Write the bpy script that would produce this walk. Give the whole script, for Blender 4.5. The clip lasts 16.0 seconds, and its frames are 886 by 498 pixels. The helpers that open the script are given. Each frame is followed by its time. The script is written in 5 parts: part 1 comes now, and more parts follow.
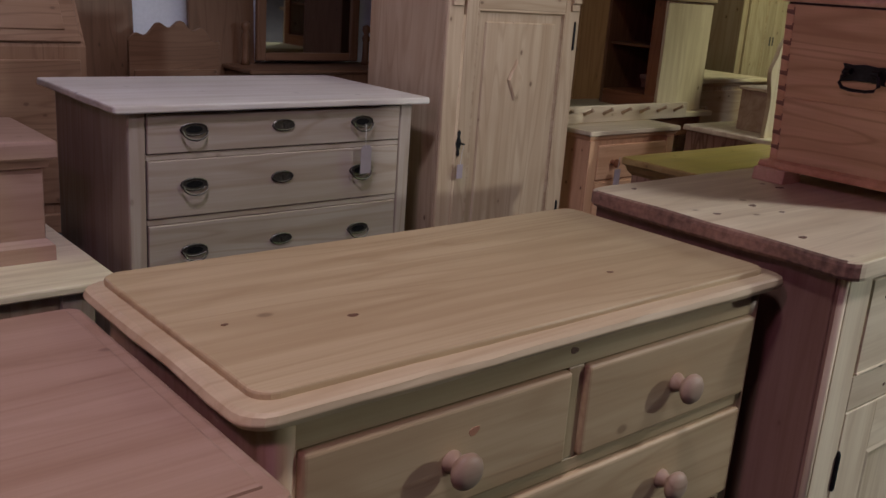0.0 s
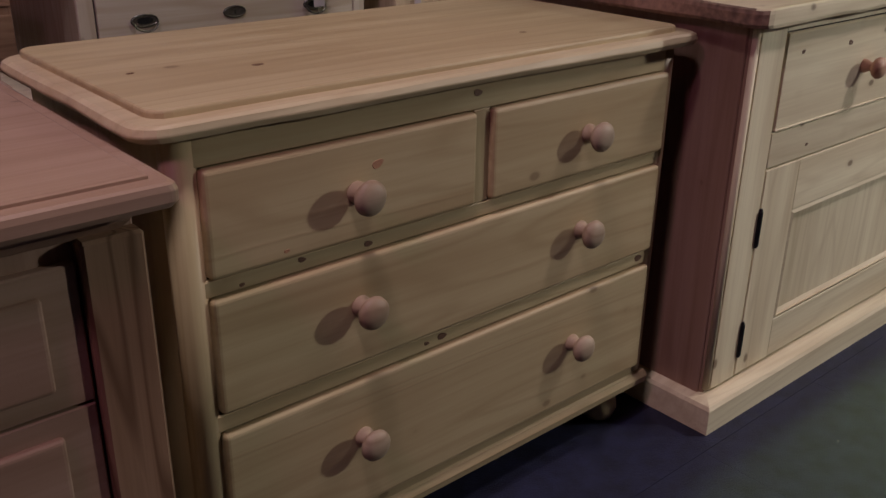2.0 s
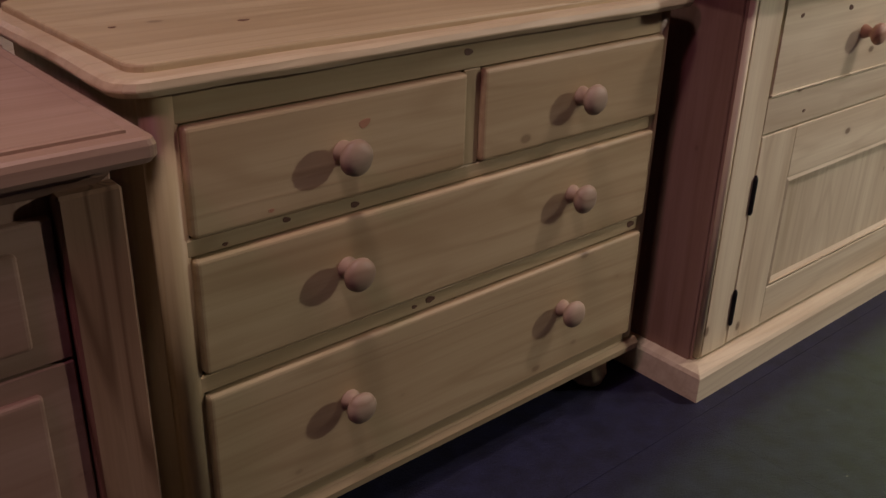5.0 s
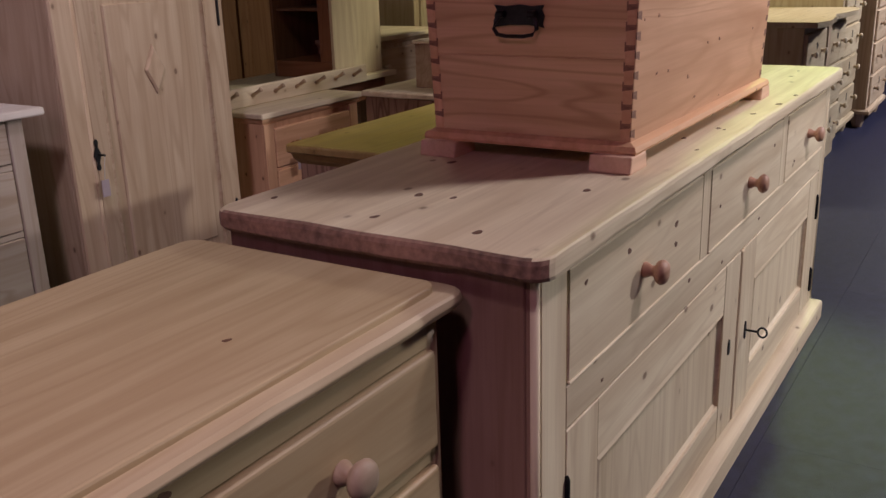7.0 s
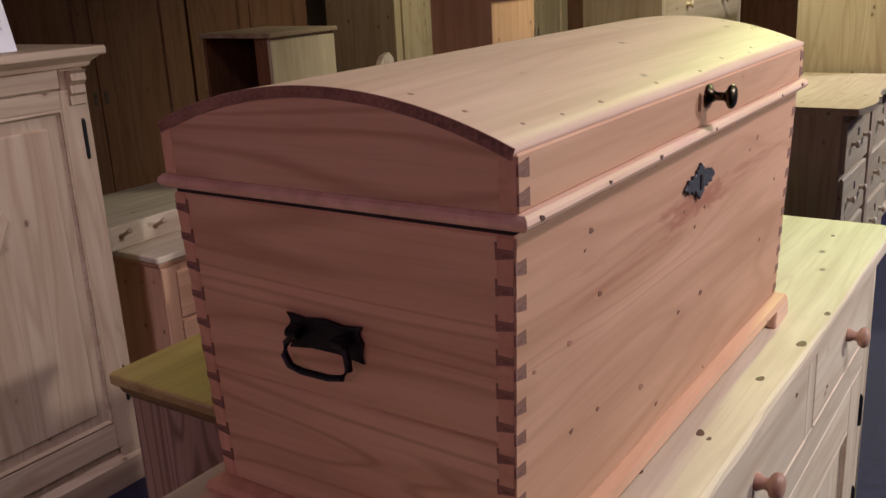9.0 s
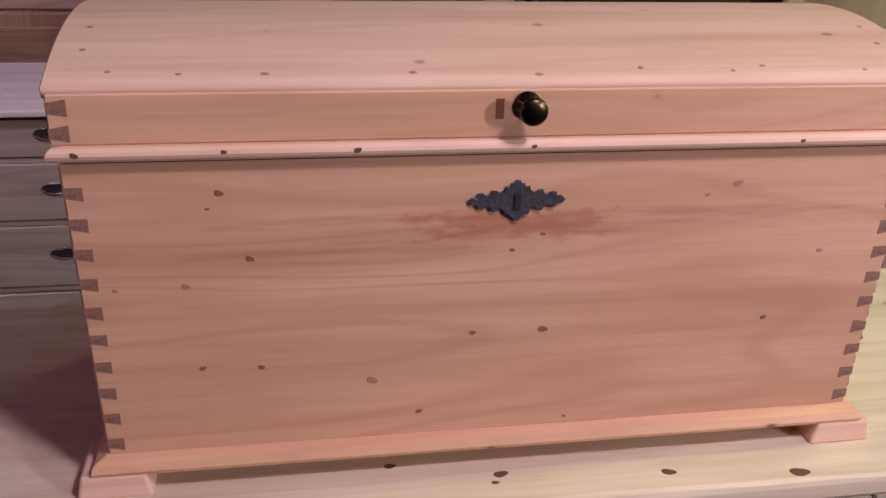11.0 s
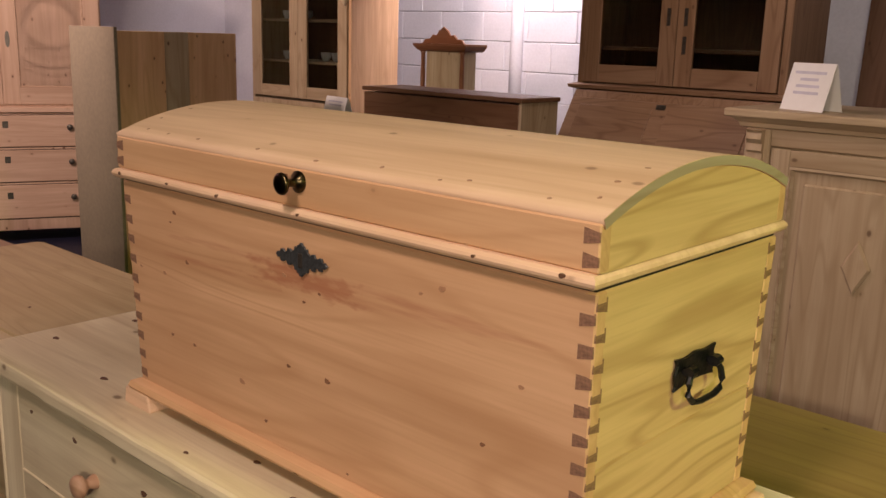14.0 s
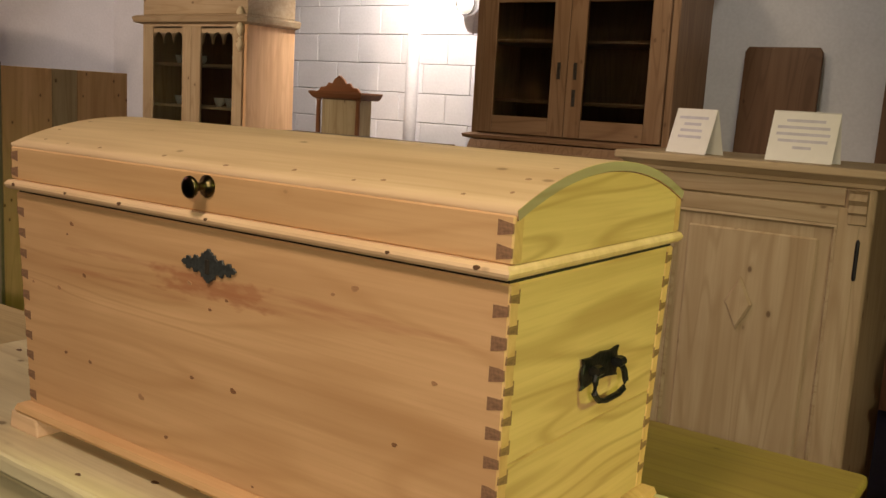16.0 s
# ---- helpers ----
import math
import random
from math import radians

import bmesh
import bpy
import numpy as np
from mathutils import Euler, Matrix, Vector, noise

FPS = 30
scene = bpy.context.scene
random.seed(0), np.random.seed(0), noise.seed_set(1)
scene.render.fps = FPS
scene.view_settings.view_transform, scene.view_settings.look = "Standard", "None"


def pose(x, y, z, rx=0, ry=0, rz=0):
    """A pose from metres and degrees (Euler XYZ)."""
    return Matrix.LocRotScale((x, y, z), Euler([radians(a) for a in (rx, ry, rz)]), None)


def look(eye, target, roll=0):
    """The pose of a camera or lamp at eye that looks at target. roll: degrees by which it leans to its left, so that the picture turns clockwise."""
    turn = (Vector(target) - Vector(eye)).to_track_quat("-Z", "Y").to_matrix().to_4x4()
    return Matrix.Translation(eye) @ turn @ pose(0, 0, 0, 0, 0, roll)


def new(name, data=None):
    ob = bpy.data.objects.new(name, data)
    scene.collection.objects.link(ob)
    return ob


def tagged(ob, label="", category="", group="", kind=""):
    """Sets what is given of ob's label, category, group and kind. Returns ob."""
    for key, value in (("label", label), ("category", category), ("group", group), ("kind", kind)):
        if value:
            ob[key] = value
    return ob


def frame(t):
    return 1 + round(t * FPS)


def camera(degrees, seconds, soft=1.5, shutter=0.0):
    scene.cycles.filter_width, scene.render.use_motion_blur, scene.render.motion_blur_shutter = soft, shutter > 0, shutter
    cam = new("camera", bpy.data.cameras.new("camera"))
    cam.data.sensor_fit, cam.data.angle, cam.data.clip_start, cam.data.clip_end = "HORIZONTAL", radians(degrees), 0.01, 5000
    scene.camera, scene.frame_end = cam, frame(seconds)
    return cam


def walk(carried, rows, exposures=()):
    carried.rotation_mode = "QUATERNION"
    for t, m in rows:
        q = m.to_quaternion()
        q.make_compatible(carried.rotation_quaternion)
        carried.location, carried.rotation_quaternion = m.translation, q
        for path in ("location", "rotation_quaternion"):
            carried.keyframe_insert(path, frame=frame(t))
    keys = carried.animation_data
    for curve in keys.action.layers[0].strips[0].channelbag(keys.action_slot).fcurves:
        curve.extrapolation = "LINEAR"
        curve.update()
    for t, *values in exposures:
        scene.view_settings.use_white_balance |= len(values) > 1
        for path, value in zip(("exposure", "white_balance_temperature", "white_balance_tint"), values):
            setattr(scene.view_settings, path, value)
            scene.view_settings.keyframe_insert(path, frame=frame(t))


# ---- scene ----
cam = camera(51.2, 16.0)

# the walk: seconds, eye, target, roll
PATH = [
    (0, (0.438, 0.449, 1.352), (1.695, 1.902, 0.798), 4.2),
    (0.5, (0.517, 0.377, 1.322), (1.719, 1.858, 0.721), 2.8),
    (1, (0.512, 0.337, 1.274), (1.709, 1.809, 0.64), 1.9),
    (1.5, (0.496, 0.286, 1.218), (1.704, 1.722, 0.526), 1.0),
    (2, (0.475, 0.25, 1.173), (1.681, 1.639, 0.387), 0.9),
    (2.5, (0.477, 0.23, 1.144), (1.674, 1.583, 0.286), 1.1),
    (3, (0.479, 0.236, 1.141), (1.665, 1.582, 0.258), 1.5),
    (3.5, (0.48, 0.225, 1.143), (1.657, 1.589, 0.274), 1.5),
    (6, (0.557, 0.33, 1.201), (1.792, 1.681, 0.397), 2.3),
    (6.5, (0.713, 0.465, 1.273), (2.119, 1.71, 0.586), -0.8),
    (7, (0.933, 0.632, 1.334), (2.541, 1.653, 0.727), -1.9),
    (7.5, (1.258, 0.73, 1.386), (2.919, 1.674, 0.792), -2.4),
    (8, (1.535, 0.824, 1.562), (3.24, 1.756, 1.088), -0.4),
    (8.2, (1.61, 0.845, 1.583), (3.291, 1.814, 1.1), -1.1),
    (10.3, (2.535, 0.642, 1.625), (3.473, 2.201, 0.794), 1.1),
    (10.5, (2.666, 0.538, 1.636), (3.34, 2.208, 0.767), 3.3),
    (11, (2.853, 0.244, 1.675), (3.175, 2.059, 0.898), 1.7),
    (11.5, (3.006, -0.031, 1.707), (3.185, 1.827, 0.989), 1.3),
    (12, (3.167, -0.074, 1.679), (3.094, 1.829, 1.068), -0.9),
    (12.5, (3.355, 0.195, 1.658), (3.07, 2.061, 0.994), -1.7),
    (13, (3.651, 0.434, 1.652), (2.952, 2.167, 0.94), 2.5),
    (13.5, (3.931, 0.492, 1.653), (2.847, 2.072, 1.077), 1.4),
    (14, (4.162, 0.407, 1.631), (2.854, 1.852, 1.183), 1.7),
    (14.5, (4.342, 0.357, 1.598), (2.94, 1.716, 1.166), 2.2),
    (15, (4.418, 0.337, 1.567), (3.019, 1.693, 1.118), 2.3),
    (15.5, (4.408, 0.347, 1.562), (3.07, 1.769, 1.13), 2.7),
    (16, (4.159, 0.37, 1.56), (3.015, 1.98, 1.244), 3.3),
]
walk(cam, [(t, look(eye, target, roll)) for t, eye, target, roll in PATH],
     [(0, -0.12, 5500, 10), (2, -0.15, 5900, 12), (3.5, -0.3, 6500, 12), (6.5, -0.15, 6100, 24), (8, -0.02, 5600, 22), (10.5, -0.12, 5650, 38), (11.8, -0.12, 5850, 44), (12.6, -0.22, 6500, 36), (13.5, -0.15, 6400, 20), (14.5, -0.42, 8700, 20), (15.3, -0.38, 8800, 8), (16, -0.36, 8600, 2)])

# ---- light ----
scene.view_settings.exposure = 0.0
world = bpy.data.worlds.new("world")
scene.world = world
world.use_nodes = True
world.node_tree.nodes["Background"].inputs[0].default_value = (0.34, 0.24, 0.36, 1)
world.node_tree.nodes["Background"].inputs[1].default_value = 0.05


def lamp(name, eye, target, colour, watts, size, spread=None, blend=0.6):
    """A spot light, known or added as fill, or a plain glowing panel when spread is None."""
    if spread:
        data = bpy.data.lights.new(name, "SPOT")
        data.spot_size, data.spot_blend, data.shadow_soft_size = radians(spread), blend, size
    else:
        data = bpy.data.lights.new(name, "AREA")
        data.shape, data.size = "DISK", size
    data.color, data.energy = colour, watts
    ob = new(name, data)
    ob.matrix_world = look(eye, target)
    return ob


# yellow lamp towards the far end of the aisle, pink lamp near the start, soft warm added fills overhead
lamp("lamp_yellow", (6.6, 1.4, 2.85), (3.6, 1.5, 1.0), (0.74, 1.0, 0.25), 235, 0.10, 48, 0.5)
lamp("lamp_front", (6.4, -2.2, 2.5), (2.8, 1.3, 0.75), (1.0, 0.94, 0.79), 460, 0.12, 60)
lamp("lamp_pink", (-0.8, 0.5, 2.95), (2.2, 1.4, 0.8), (1.0, 0.41, 0.62), 54, 0.15, 90)
# near, back, mid, cupboards and bookcase: unseen overhead fills added for brightness
lamp("fill_near", (0.75, 0.9, 2.98), (0.95, 1.4, 0.0), (1.0, 0.80, 0.76), 115, 0.12, 68, 0.8)
lamp("fill_back", (1.3, 2.1, 2.9), (1.9, 3.6, 0.6), (1.0, 0.84, 0.90), 104, 0.15, 85)
lamp("fill_mid", (3.75, 0.0, 2.98), (3.25, 1.5, 1.1), (1.0, 0.87, 0.80), 150, 0.15, 74)
lamp("fill_cupboards", (3.4, 2.5, 2.95), (3.3, 3.5, 0.5), (1.0, 0.88, 0.58), 20, 0.15, 130)
lamp("fill_bookcase", (1.7, 4.2, 2.95), (1.5, 5.4, 1.6), (1.0, 0.84, 0.74), 36, 0.12, 100)
lamp("lamp_wall", (0.1, 5.45, 2.85), (-0.2, 6.2, 1.9), (0.92, 0.88, 1.0), 185, 0.05, 130)
# wall east and west, press and far: further unseen lights, added to lift dark areas
lamp("fill_wall_east", (2.7, 4.6, 2.95), (2.7, 6.2, 1.7), (0.96, 0.93, 1.0), 34, 0.12, 80)
lamp("fill_wall_west", (-2.6, 5.0, 2.95), (-3.0, 6.2, 2.0), (0.92, 0.86, 1.0), 46, 0.12, 110)
lamp("fill_press", (-1.0, 1.6, 2.8), (-2.7, 3.8, 1.0), (1.0, 0.80, 0.76), 320, 0.15, 115)
lamp("fill_far", (6.6, 2.3, 2.9), (7.3, 2.9, 0.8), (1.0, 0.92, 0.52), 200, 0.2, 140)
lamp("lamp_end", (8.8, -0.3, 2.95), (8.4, 0.1, 0.0), (1.0, 0.98, 0.93), 780, 0.3, 130)


# ---- materials ----
def nodes_of(name):
    m = bpy.data.materials.new(name)
    m.use_nodes = True
    nt = m.node_tree
    return m, nt, nt.nodes["Principled BSDF"]


def node(nt, kind, **inputs):
    n = nt.nodes.new(kind)
    for k, v in inputs.items():
        key = int(k[1:]) if k[0] == "i" and k[1:].isdigit() else k
        if isinstance(v, bpy.types.NodeSocket):
            nt.links.new(v, n.inputs[key])
        else:
            n.inputs[key].default_value = v
    return n


def ramp(nt, fac, stops):
    n = node(nt, "ShaderNodeValToRGB", Fac=fac)
    e = n.color_ramp.elements
    e[0].position, e[0].color = stops[0][0], (*stops[0][1], 1)
    e[1].position, e[1].color = stops[-1][0], (*stops[-1][1], 1)
    for p, c in stops[1:-1]:
        x = e.new(p)
        x.color = (*c, 1)
    return n.outputs[0]


def mixc(nt, fac, a, b, how="MIX"):
    n = nt.nodes.new("ShaderNodeMix")
    n.data_type, n.blend_type = "RGBA", how
    for key, v in ((0, fac), (6, a), (7, b)):
        if isinstance(v, bpy.types.NodeSocket):
            nt.links.new(v, n.inputs[key])
        else:
            n.inputs[key].default_value = v if key == 0 else (*v, 1)
    return n.outputs[2]


def maths(nt, how, a, b=0.0):
    n = node(nt, "ShaderNodeMath", i0=a, i1=b)
    n.operation = how
    return n.outputs[0]


WOODS = {}


def wood(name, base, axis="x", late=0.55, knots=0.5, rough=0.55, stain=0.25, scale=1.0, streak=0.5, rare_at=0.58, fine=1.0):
    """Pine: soft grain bands, thin late-wood lines, fibres and knots, running along one axis."""
    key = name + "_" + axis
    if key in WOODS:
        return WOODS[key]
    m, nt, bsdf = nodes_of(key)
    co = node(nt, "ShaderNodeTexCoord").outputs["Object"]
    rnd = node(nt, "ShaderNodeObjectInfo").outputs["Random"]
    off = node(nt, "ShaderNodeCombineXYZ", X=maths(nt, "MULTIPLY", rnd, 7.3), Y=maths(nt, "MULTIPLY", rnd, 5.1), Z=maths(nt, "MULTIPLY", rnd, 9.7)).outputs[0]
    add = node(nt, "ShaderNodeVectorMath", i0=co, i1=off).outputs[0]

    def along(a, c):
        s = [c * scale] * 3
        s["xyz".index(axis)] = a * scale
        return node(nt, "ShaderNodeMapping", Vector=add, Scale=s).outputs[0]

    big = node(nt, "ShaderNodeTexNoise", Vector=along(0.55, 5.5), Scale=1.0, Detail=2.0, Distortion=0.35).outputs[0]
    ring = maths(nt, "PINGPONG", maths(nt, "MULTIPLY", big, 11.0), 0.5)
    fibre = node(nt, "ShaderNodeTexNoise", Vector=along(5.0, 170.0), Scale=1.0, Detail=3.0).outputs[0]
    band = node(nt, "ShaderNodeTexNoise", Vector=along(1.2, 22.0), Scale=1.0, Detail=3.0, Distortion=0.2).outputs[0]
    patch = node(nt, "ShaderNodeTexNoise", Vector=add, Scale=3.2, Detail=3.0).outputs[0]
    r, g, b = base
    dark = (r * late, g * late * 0.86, b * late * 0.72)
    lite = (min(1, r * 1.10), min(1, g * 1.13), min(1, b * 1.16))
    c = ramp(nt, band, [(0.30, (r * 0.86, g * 0.82, b * 0.78)), (0.52, base), (0.72, lite)])
    lines = ramp(nt, ring, [(0.30, (0, 0, 0)), (0.47, (1, 1, 1))])
    c = mixc(nt, maths(nt, "MULTIPLY", lines, streak), c, dark)
    c = mixc(nt, maths(nt, "MULTIPLY", ramp(nt, fibre, [(0.45, (0, 0, 0)), (0.75, (1, 1, 1))]), 0.22), c, dark)
    c = mixc(nt, maths(nt, "MULTIPLY", ramp(nt, patch, [(0.48, (0, 0, 0)), (0.72, (1, 1, 1))]), stain), c, (r * 0.78, g * 0.70, b * 0.66))
    if knots:
        vor = node(nt, "ShaderNodeTexVoronoi", Vector=along(9.0 * fine, 14.0 * fine), Scale=1.0)
        rare = maths(nt, "GREATER_THAN", node(nt, "ShaderNodeSeparateColor", Color=vor.outputs["Color"]).outputs[0], rare_at)
        wob = maths(nt, "ADD", vor.outputs["Distance"], maths(nt, "MULTIPLY", maths(nt, "SUBTRACT", patch, 0.5), 0.10))
        core = maths(nt, "MULTIPLY", ramp(nt, wob, [(0.07, (1, 1, 1)), (0.13, (0, 0, 0))]), rare)
        halo = maths(nt, "MULTIPLY", ramp(nt, wob, [(0.09, (1, 1, 1)), (0.26, (0, 0, 0))]), rare)
        c = mixc(nt, maths(nt, "MULTIPLY", halo, 0.30 * knots * 2), c, dark)
        c = mixc(nt, maths(nt, "MULTIPLY", core, min(1, 0.95 * knots * 2)), c, (r * 0.20, g * 0.13, b * 0.10))
    tone = node(nt, "ShaderNodeHueSaturation", Color=c, Value=maths(nt, "ADD", 0.93, maths(nt, "MULTIPLY", rnd, 0.14)), Saturation=1.0)
    nt.links.new(tone.outputs[0], bsdf.inputs["Base Color"])
    rg = maths(nt, "ADD", rough - 0.08, maths(nt, "MULTIPLY", band, 0.18))
    nt.links.new(rg, bsdf.inputs["Roughness"])
    bsdf.inputs["Specular IOR Level"].default_value = 0.35
    h = maths(nt, "ADD", maths(nt, "MULTIPLY", fibre, 0.6), maths(nt, "MULTIPLY", lines, 0.5))
    bump = node(nt, "ShaderNodeBump", Height=h, Strength=0.16, Distance=0.002)
    nt.links.new(bump.outputs[0], bsdf.inputs["Normal"])
    WOODS[key] = m
    return m


def lock_stain(m):
    """A reddish scorched streak with ragged ends below the trunk's lock plate."""
    nt = m.node_tree
    base = nt.nodes["Principled BSDF"].inputs["Base Color"]
    co = node(nt, "ShaderNodeTexCoord").outputs["Object"]
    xyz = node(nt, "ShaderNodeSeparateXYZ", Vector=co)
    warp = node(nt, "ShaderNodeTexNoise", Vector=node(nt, "ShaderNodeMapping", Vector=co, Scale=(5.0, 5.0, 60.0)).outputs[0], Scale=1.0, Detail=4.0).outputs[0]
    high = maths(nt, "DIVIDE", maths(nt, "ABSOLUTE", maths(nt, "SUBTRACT", xyz.outputs["Z"], 0.350)), 0.030)
    wide = maths(nt, "DIVIDE", maths(nt, "ABSOLUTE", maths(nt, "SUBTRACT", xyz.outputs["X"], 0.03)), 0.40)
    f = maths(nt, "SUBTRACT", warp, maths(nt, "MULTIPLY", maths(nt, "MAXIMUM", high, wide), 0.28))
    f = ramp(nt, f, [(0.33, (0, 0, 0)), (0.52, (1, 1, 1))])
    c = mixc(nt, maths(nt, "MULTIPLY", f, 0.6), base.links[0].from_socket, (0.42, 0.175, 0.095))
    near = maths(nt, "DIVIDE", maths(nt, "ABSOLUTE", maths(nt, "SUBTRACT", xyz.outputs["X"], -0.005)), 0.13)
    rough = node(nt, "ShaderNodeTexNoise", Vector=node(nt, "ShaderNodeMapping", Vector=co, Scale=(26.0, 26.0, 70.0)).outputs[0], Scale=1.0, Detail=4.0).outputs[0]
    low = maths(nt, "DIVIDE", maths(nt, "ABSOLUTE", maths(nt, "SUBTRACT", xyz.outputs["Z"], 0.352)), 0.022)
    g = ramp(nt, maths(nt, "SUBTRACT", rough, maths(nt, "MULTIPLY", maths(nt, "MAXIMUM", near, low), 0.34)), [(0.20, (0, 0, 0)), (0.36, (1, 1, 1))])
    nt.links.new(mixc(nt, maths(nt, "MULTIPLY", g, 0.5), c, (0.36, 0.115, 0.06)), base)
    return m


def plain(name, colour, rough=0.5, metal=0.0, vary=0.15, scale=30.0, bump=0.1, spec=0.5):
    m, nt, bsdf = nodes_of(name)
    co = node(nt, "ShaderNodeTexCoord").outputs["Object"]
    n1 = node(nt, "ShaderNodeTexNoise", Vector=co, Scale=scale, Detail=5.0).outputs[0]
    n2 = node(nt, "ShaderNodeTexNoise", Vector=co, Scale=scale * 0.08, Detail=3.0).outputs[0]
    f = maths(nt, "MULTIPLY", maths(nt, "ADD", n1, n2), 0.5)
    lo, hi = [v * (1 - vary) for v in colour], [min(1, v * (1 + vary)) for v in colour]
    nt.links.new(ramp(nt, f, [(0.35, lo), (0.65, hi)]), bsdf.inputs["Base Color"])
    bsdf.inputs["Roughness"].default_value, bsdf.inputs["Metallic"].default_value = rough, metal
    bsdf.inputs["Specular IOR Level"].default_value = spec
    b = node(nt, "ShaderNodeBump", Height=n1, Strength=bump, Distance=0.003)
    nt.links.new(b.outputs[0], bsdf.inputs["Normal"])
    return m


def pine_a(ax): return wood("pine_red", (0.36, 0.235, 0.17), ax, 0.62, 0.25, 0.5, 0.25, streak=0.25)
def pine_b(ax): return wood("pine_waxed", (0.45, 0.350, 0.200), ax, 0.64, 0.25, 0.45, 0.25, streak=0.28, rare_at=0.72)
# waxed pine made lighter, for light caught on the rounded nosing
def pine_n(ax): return wood("pine_lit_edge", (0.50, 0.40, 0.25), ax, 0.64, 0.25, 0.45, 0.35, streak=0.25)
def pine_c(ax): return wood("pine_stripped", (0.70, 0.598, 0.415), ax, 0.62, 0.40, 0.6, 0.25, streak=0.20, rare_at=0.62)
def pine_t(ax): return wood("pine_trunk", (0.68, 0.415, 0.235), ax, 0.70, 0.45, 0.58, 0.2, streak=0.26, rare_at=0.55, fine=1.4)
def pine_l(ax): return wood("pine_lid", (0.73, 0.50, 0.345), ax, 0.72, 0.30, 0.58, 0.22, streak=0.20, rare_at=0.55, fine=1.4)
def pine_te(ax): return wood("pine_trunk_end", (0.66, 0.44, 0.25), ax, 0.60, 0, 0.58, 0.25, streak=0.55, scale=1.2)
def pine_g(ax): return wood("pine_pale_grey", (0.62, 0.56, 0.50), ax, 0.75, 0.2, 0.6, 0.15, streak=0.15)
# dim yellow-green lamp light is mixed into this olive wood colour
def olive(ax): return wood("pine_olive_lit", (0.33, 0.225, 0.075), ax, 0.6, 0.4, 0.4, 0.3, streak=0.3)
def coarse(ax): return wood("pine_coarse", (0.30, 0.185, 0.115), ax, 0.42, 0.0, 0.55, 0.3, streak=0.85, scale=1.5)
def knobwood(ax): return wood("knob_wood", (0.50, 0.30, 0.20), ax, 0.6, 0.0, 0.42, 0.3)
# linen press pine, with the pink light on it put into the colour
def pine_p(ax): return wood("pine_pink_lit", (0.60, 0.41, 0.30), ax, 0.70, 0.45, 0.55, 0.25, streak=0.14, rare_at=0.45)
# red sideboard pine, taken darker to carry part of the side's shade
def pine_d(ax): return wood("pine_red_shaded", (0.29, 0.180, 0.130), ax, 0.60, 0.35, 0.5, 0.3, streak=0.3, rare_at=0.5)
def rubbed(ax): return wood("rubbed_knob", (0.38, 0.285, 0.20), ax, 0.6, 0.0, 0.5, 0.5)
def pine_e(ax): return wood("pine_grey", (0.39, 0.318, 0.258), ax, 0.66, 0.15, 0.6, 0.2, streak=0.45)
def pine_f(ax): return wood("pine_old", (0.46, 0.348, 0.228), ax, 0.62, 0.40, 0.55, 0.3, streak=0.36, rare_at=0.66)
def pine_y(ax): return wood("pine_golden", (0.49, 0.4, 0.25), ax, 0.64, 0.40, 0.5, 0.3, streak=0.35)
def brown(ax): return wood("brown_wood", (0.17, 0.085, 0.045), ax, 0.6, 0.25, 0.45, 0.3)
def oak(ax): return wood("oak_brown", (0.30, 0.175, 0.105), ax, 0.55, 0.25, 0.45, 0.3)
def mahog(ax): return wood("red_brown_wood", (0.25, 0.105, 0.05), ax, 0.6, 0.2, 0.4, 0.3)


END = plain("end_grain", (0.26, 0.135, 0.085), 0.75, vary=0.45, scale=220)
END_C = plain("worn_dark_end", (0.27, 0.165, 0.115), 0.7, vary=0.5, scale=70, bump=0.5)
PEG = plain("wood_peg", (0.36, 0.19, 0.12), 0.6, vary=0.4, scale=120)
# near-black stand-in for shade in joints and keyholes; also colours the floor slab
GAP = plain("gap_shade", (0.02, 0.014, 0.01), 0.9)
IRON = plain("black_iron", (0.022, 0.022, 0.024), 0.42, 0.7, 0.4, 90, 0.3)
PLATE = plain("grey_iron", (0.075, 0.08, 0.085), 0.5, 0.55, 0.4, 120, 0.4)
BRASS = plain("aged_brass", (0.060, 0.046, 0.024), 0.30, 1.0, 0.35, 60)
BRONZE = plain("dark_bronze", (0.13, 0.115, 0.10), 0.38, 0.85, 0.4, 90, 0.25)
CARD = plain("white_card", (0.80, 0.79, 0.78), 0.7, vary=0.03)
INK = plain("blue_ink", (0.56, 0.55, 0.64), 0.7)
TAG = plain("buff_tag", (0.33, 0.27, 0.29), 0.7, vary=0.08)
CHINA = plain("white_china", (0.82, 0.82, 0.80), 0.2, vary=0.03)
CARPET = plain("blue_black_carpet", (0.0120, 0.0126, 0.034), 0.55, vary=0.6, scale=260, bump=0.6, spec=0.36)
KNOT = plain("dark_knot", (0.13, 0.062, 0.034), 0.6, vary=0.5, scale=160)
KNOT_RED = plain("red_brown_knot", (0.235, 0.105, 0.055), 0.6, vary=0.5, scale=160)
KNOT_PALE = plain("pale_knot", (0.40, 0.205, 0.115), 0.6, vary=0.3, scale=160)
PAINT = plain("white_wall_paint", (0.74, 0.72, 0.76), 0.75, vary=0.06, scale=50, bump=0.3)
CEIL = plain("dark_ceiling", (0.10, 0.09, 0.085), 0.9)
PLASTER = plain("dull_plaster", (0.26, 0.22, 0.20), 0.9, vary=0.15, scale=12)
FIBRE = plain("grey_board", (0.23, 0.185, 0.13), 0.8, vary=0.12, scale=40)
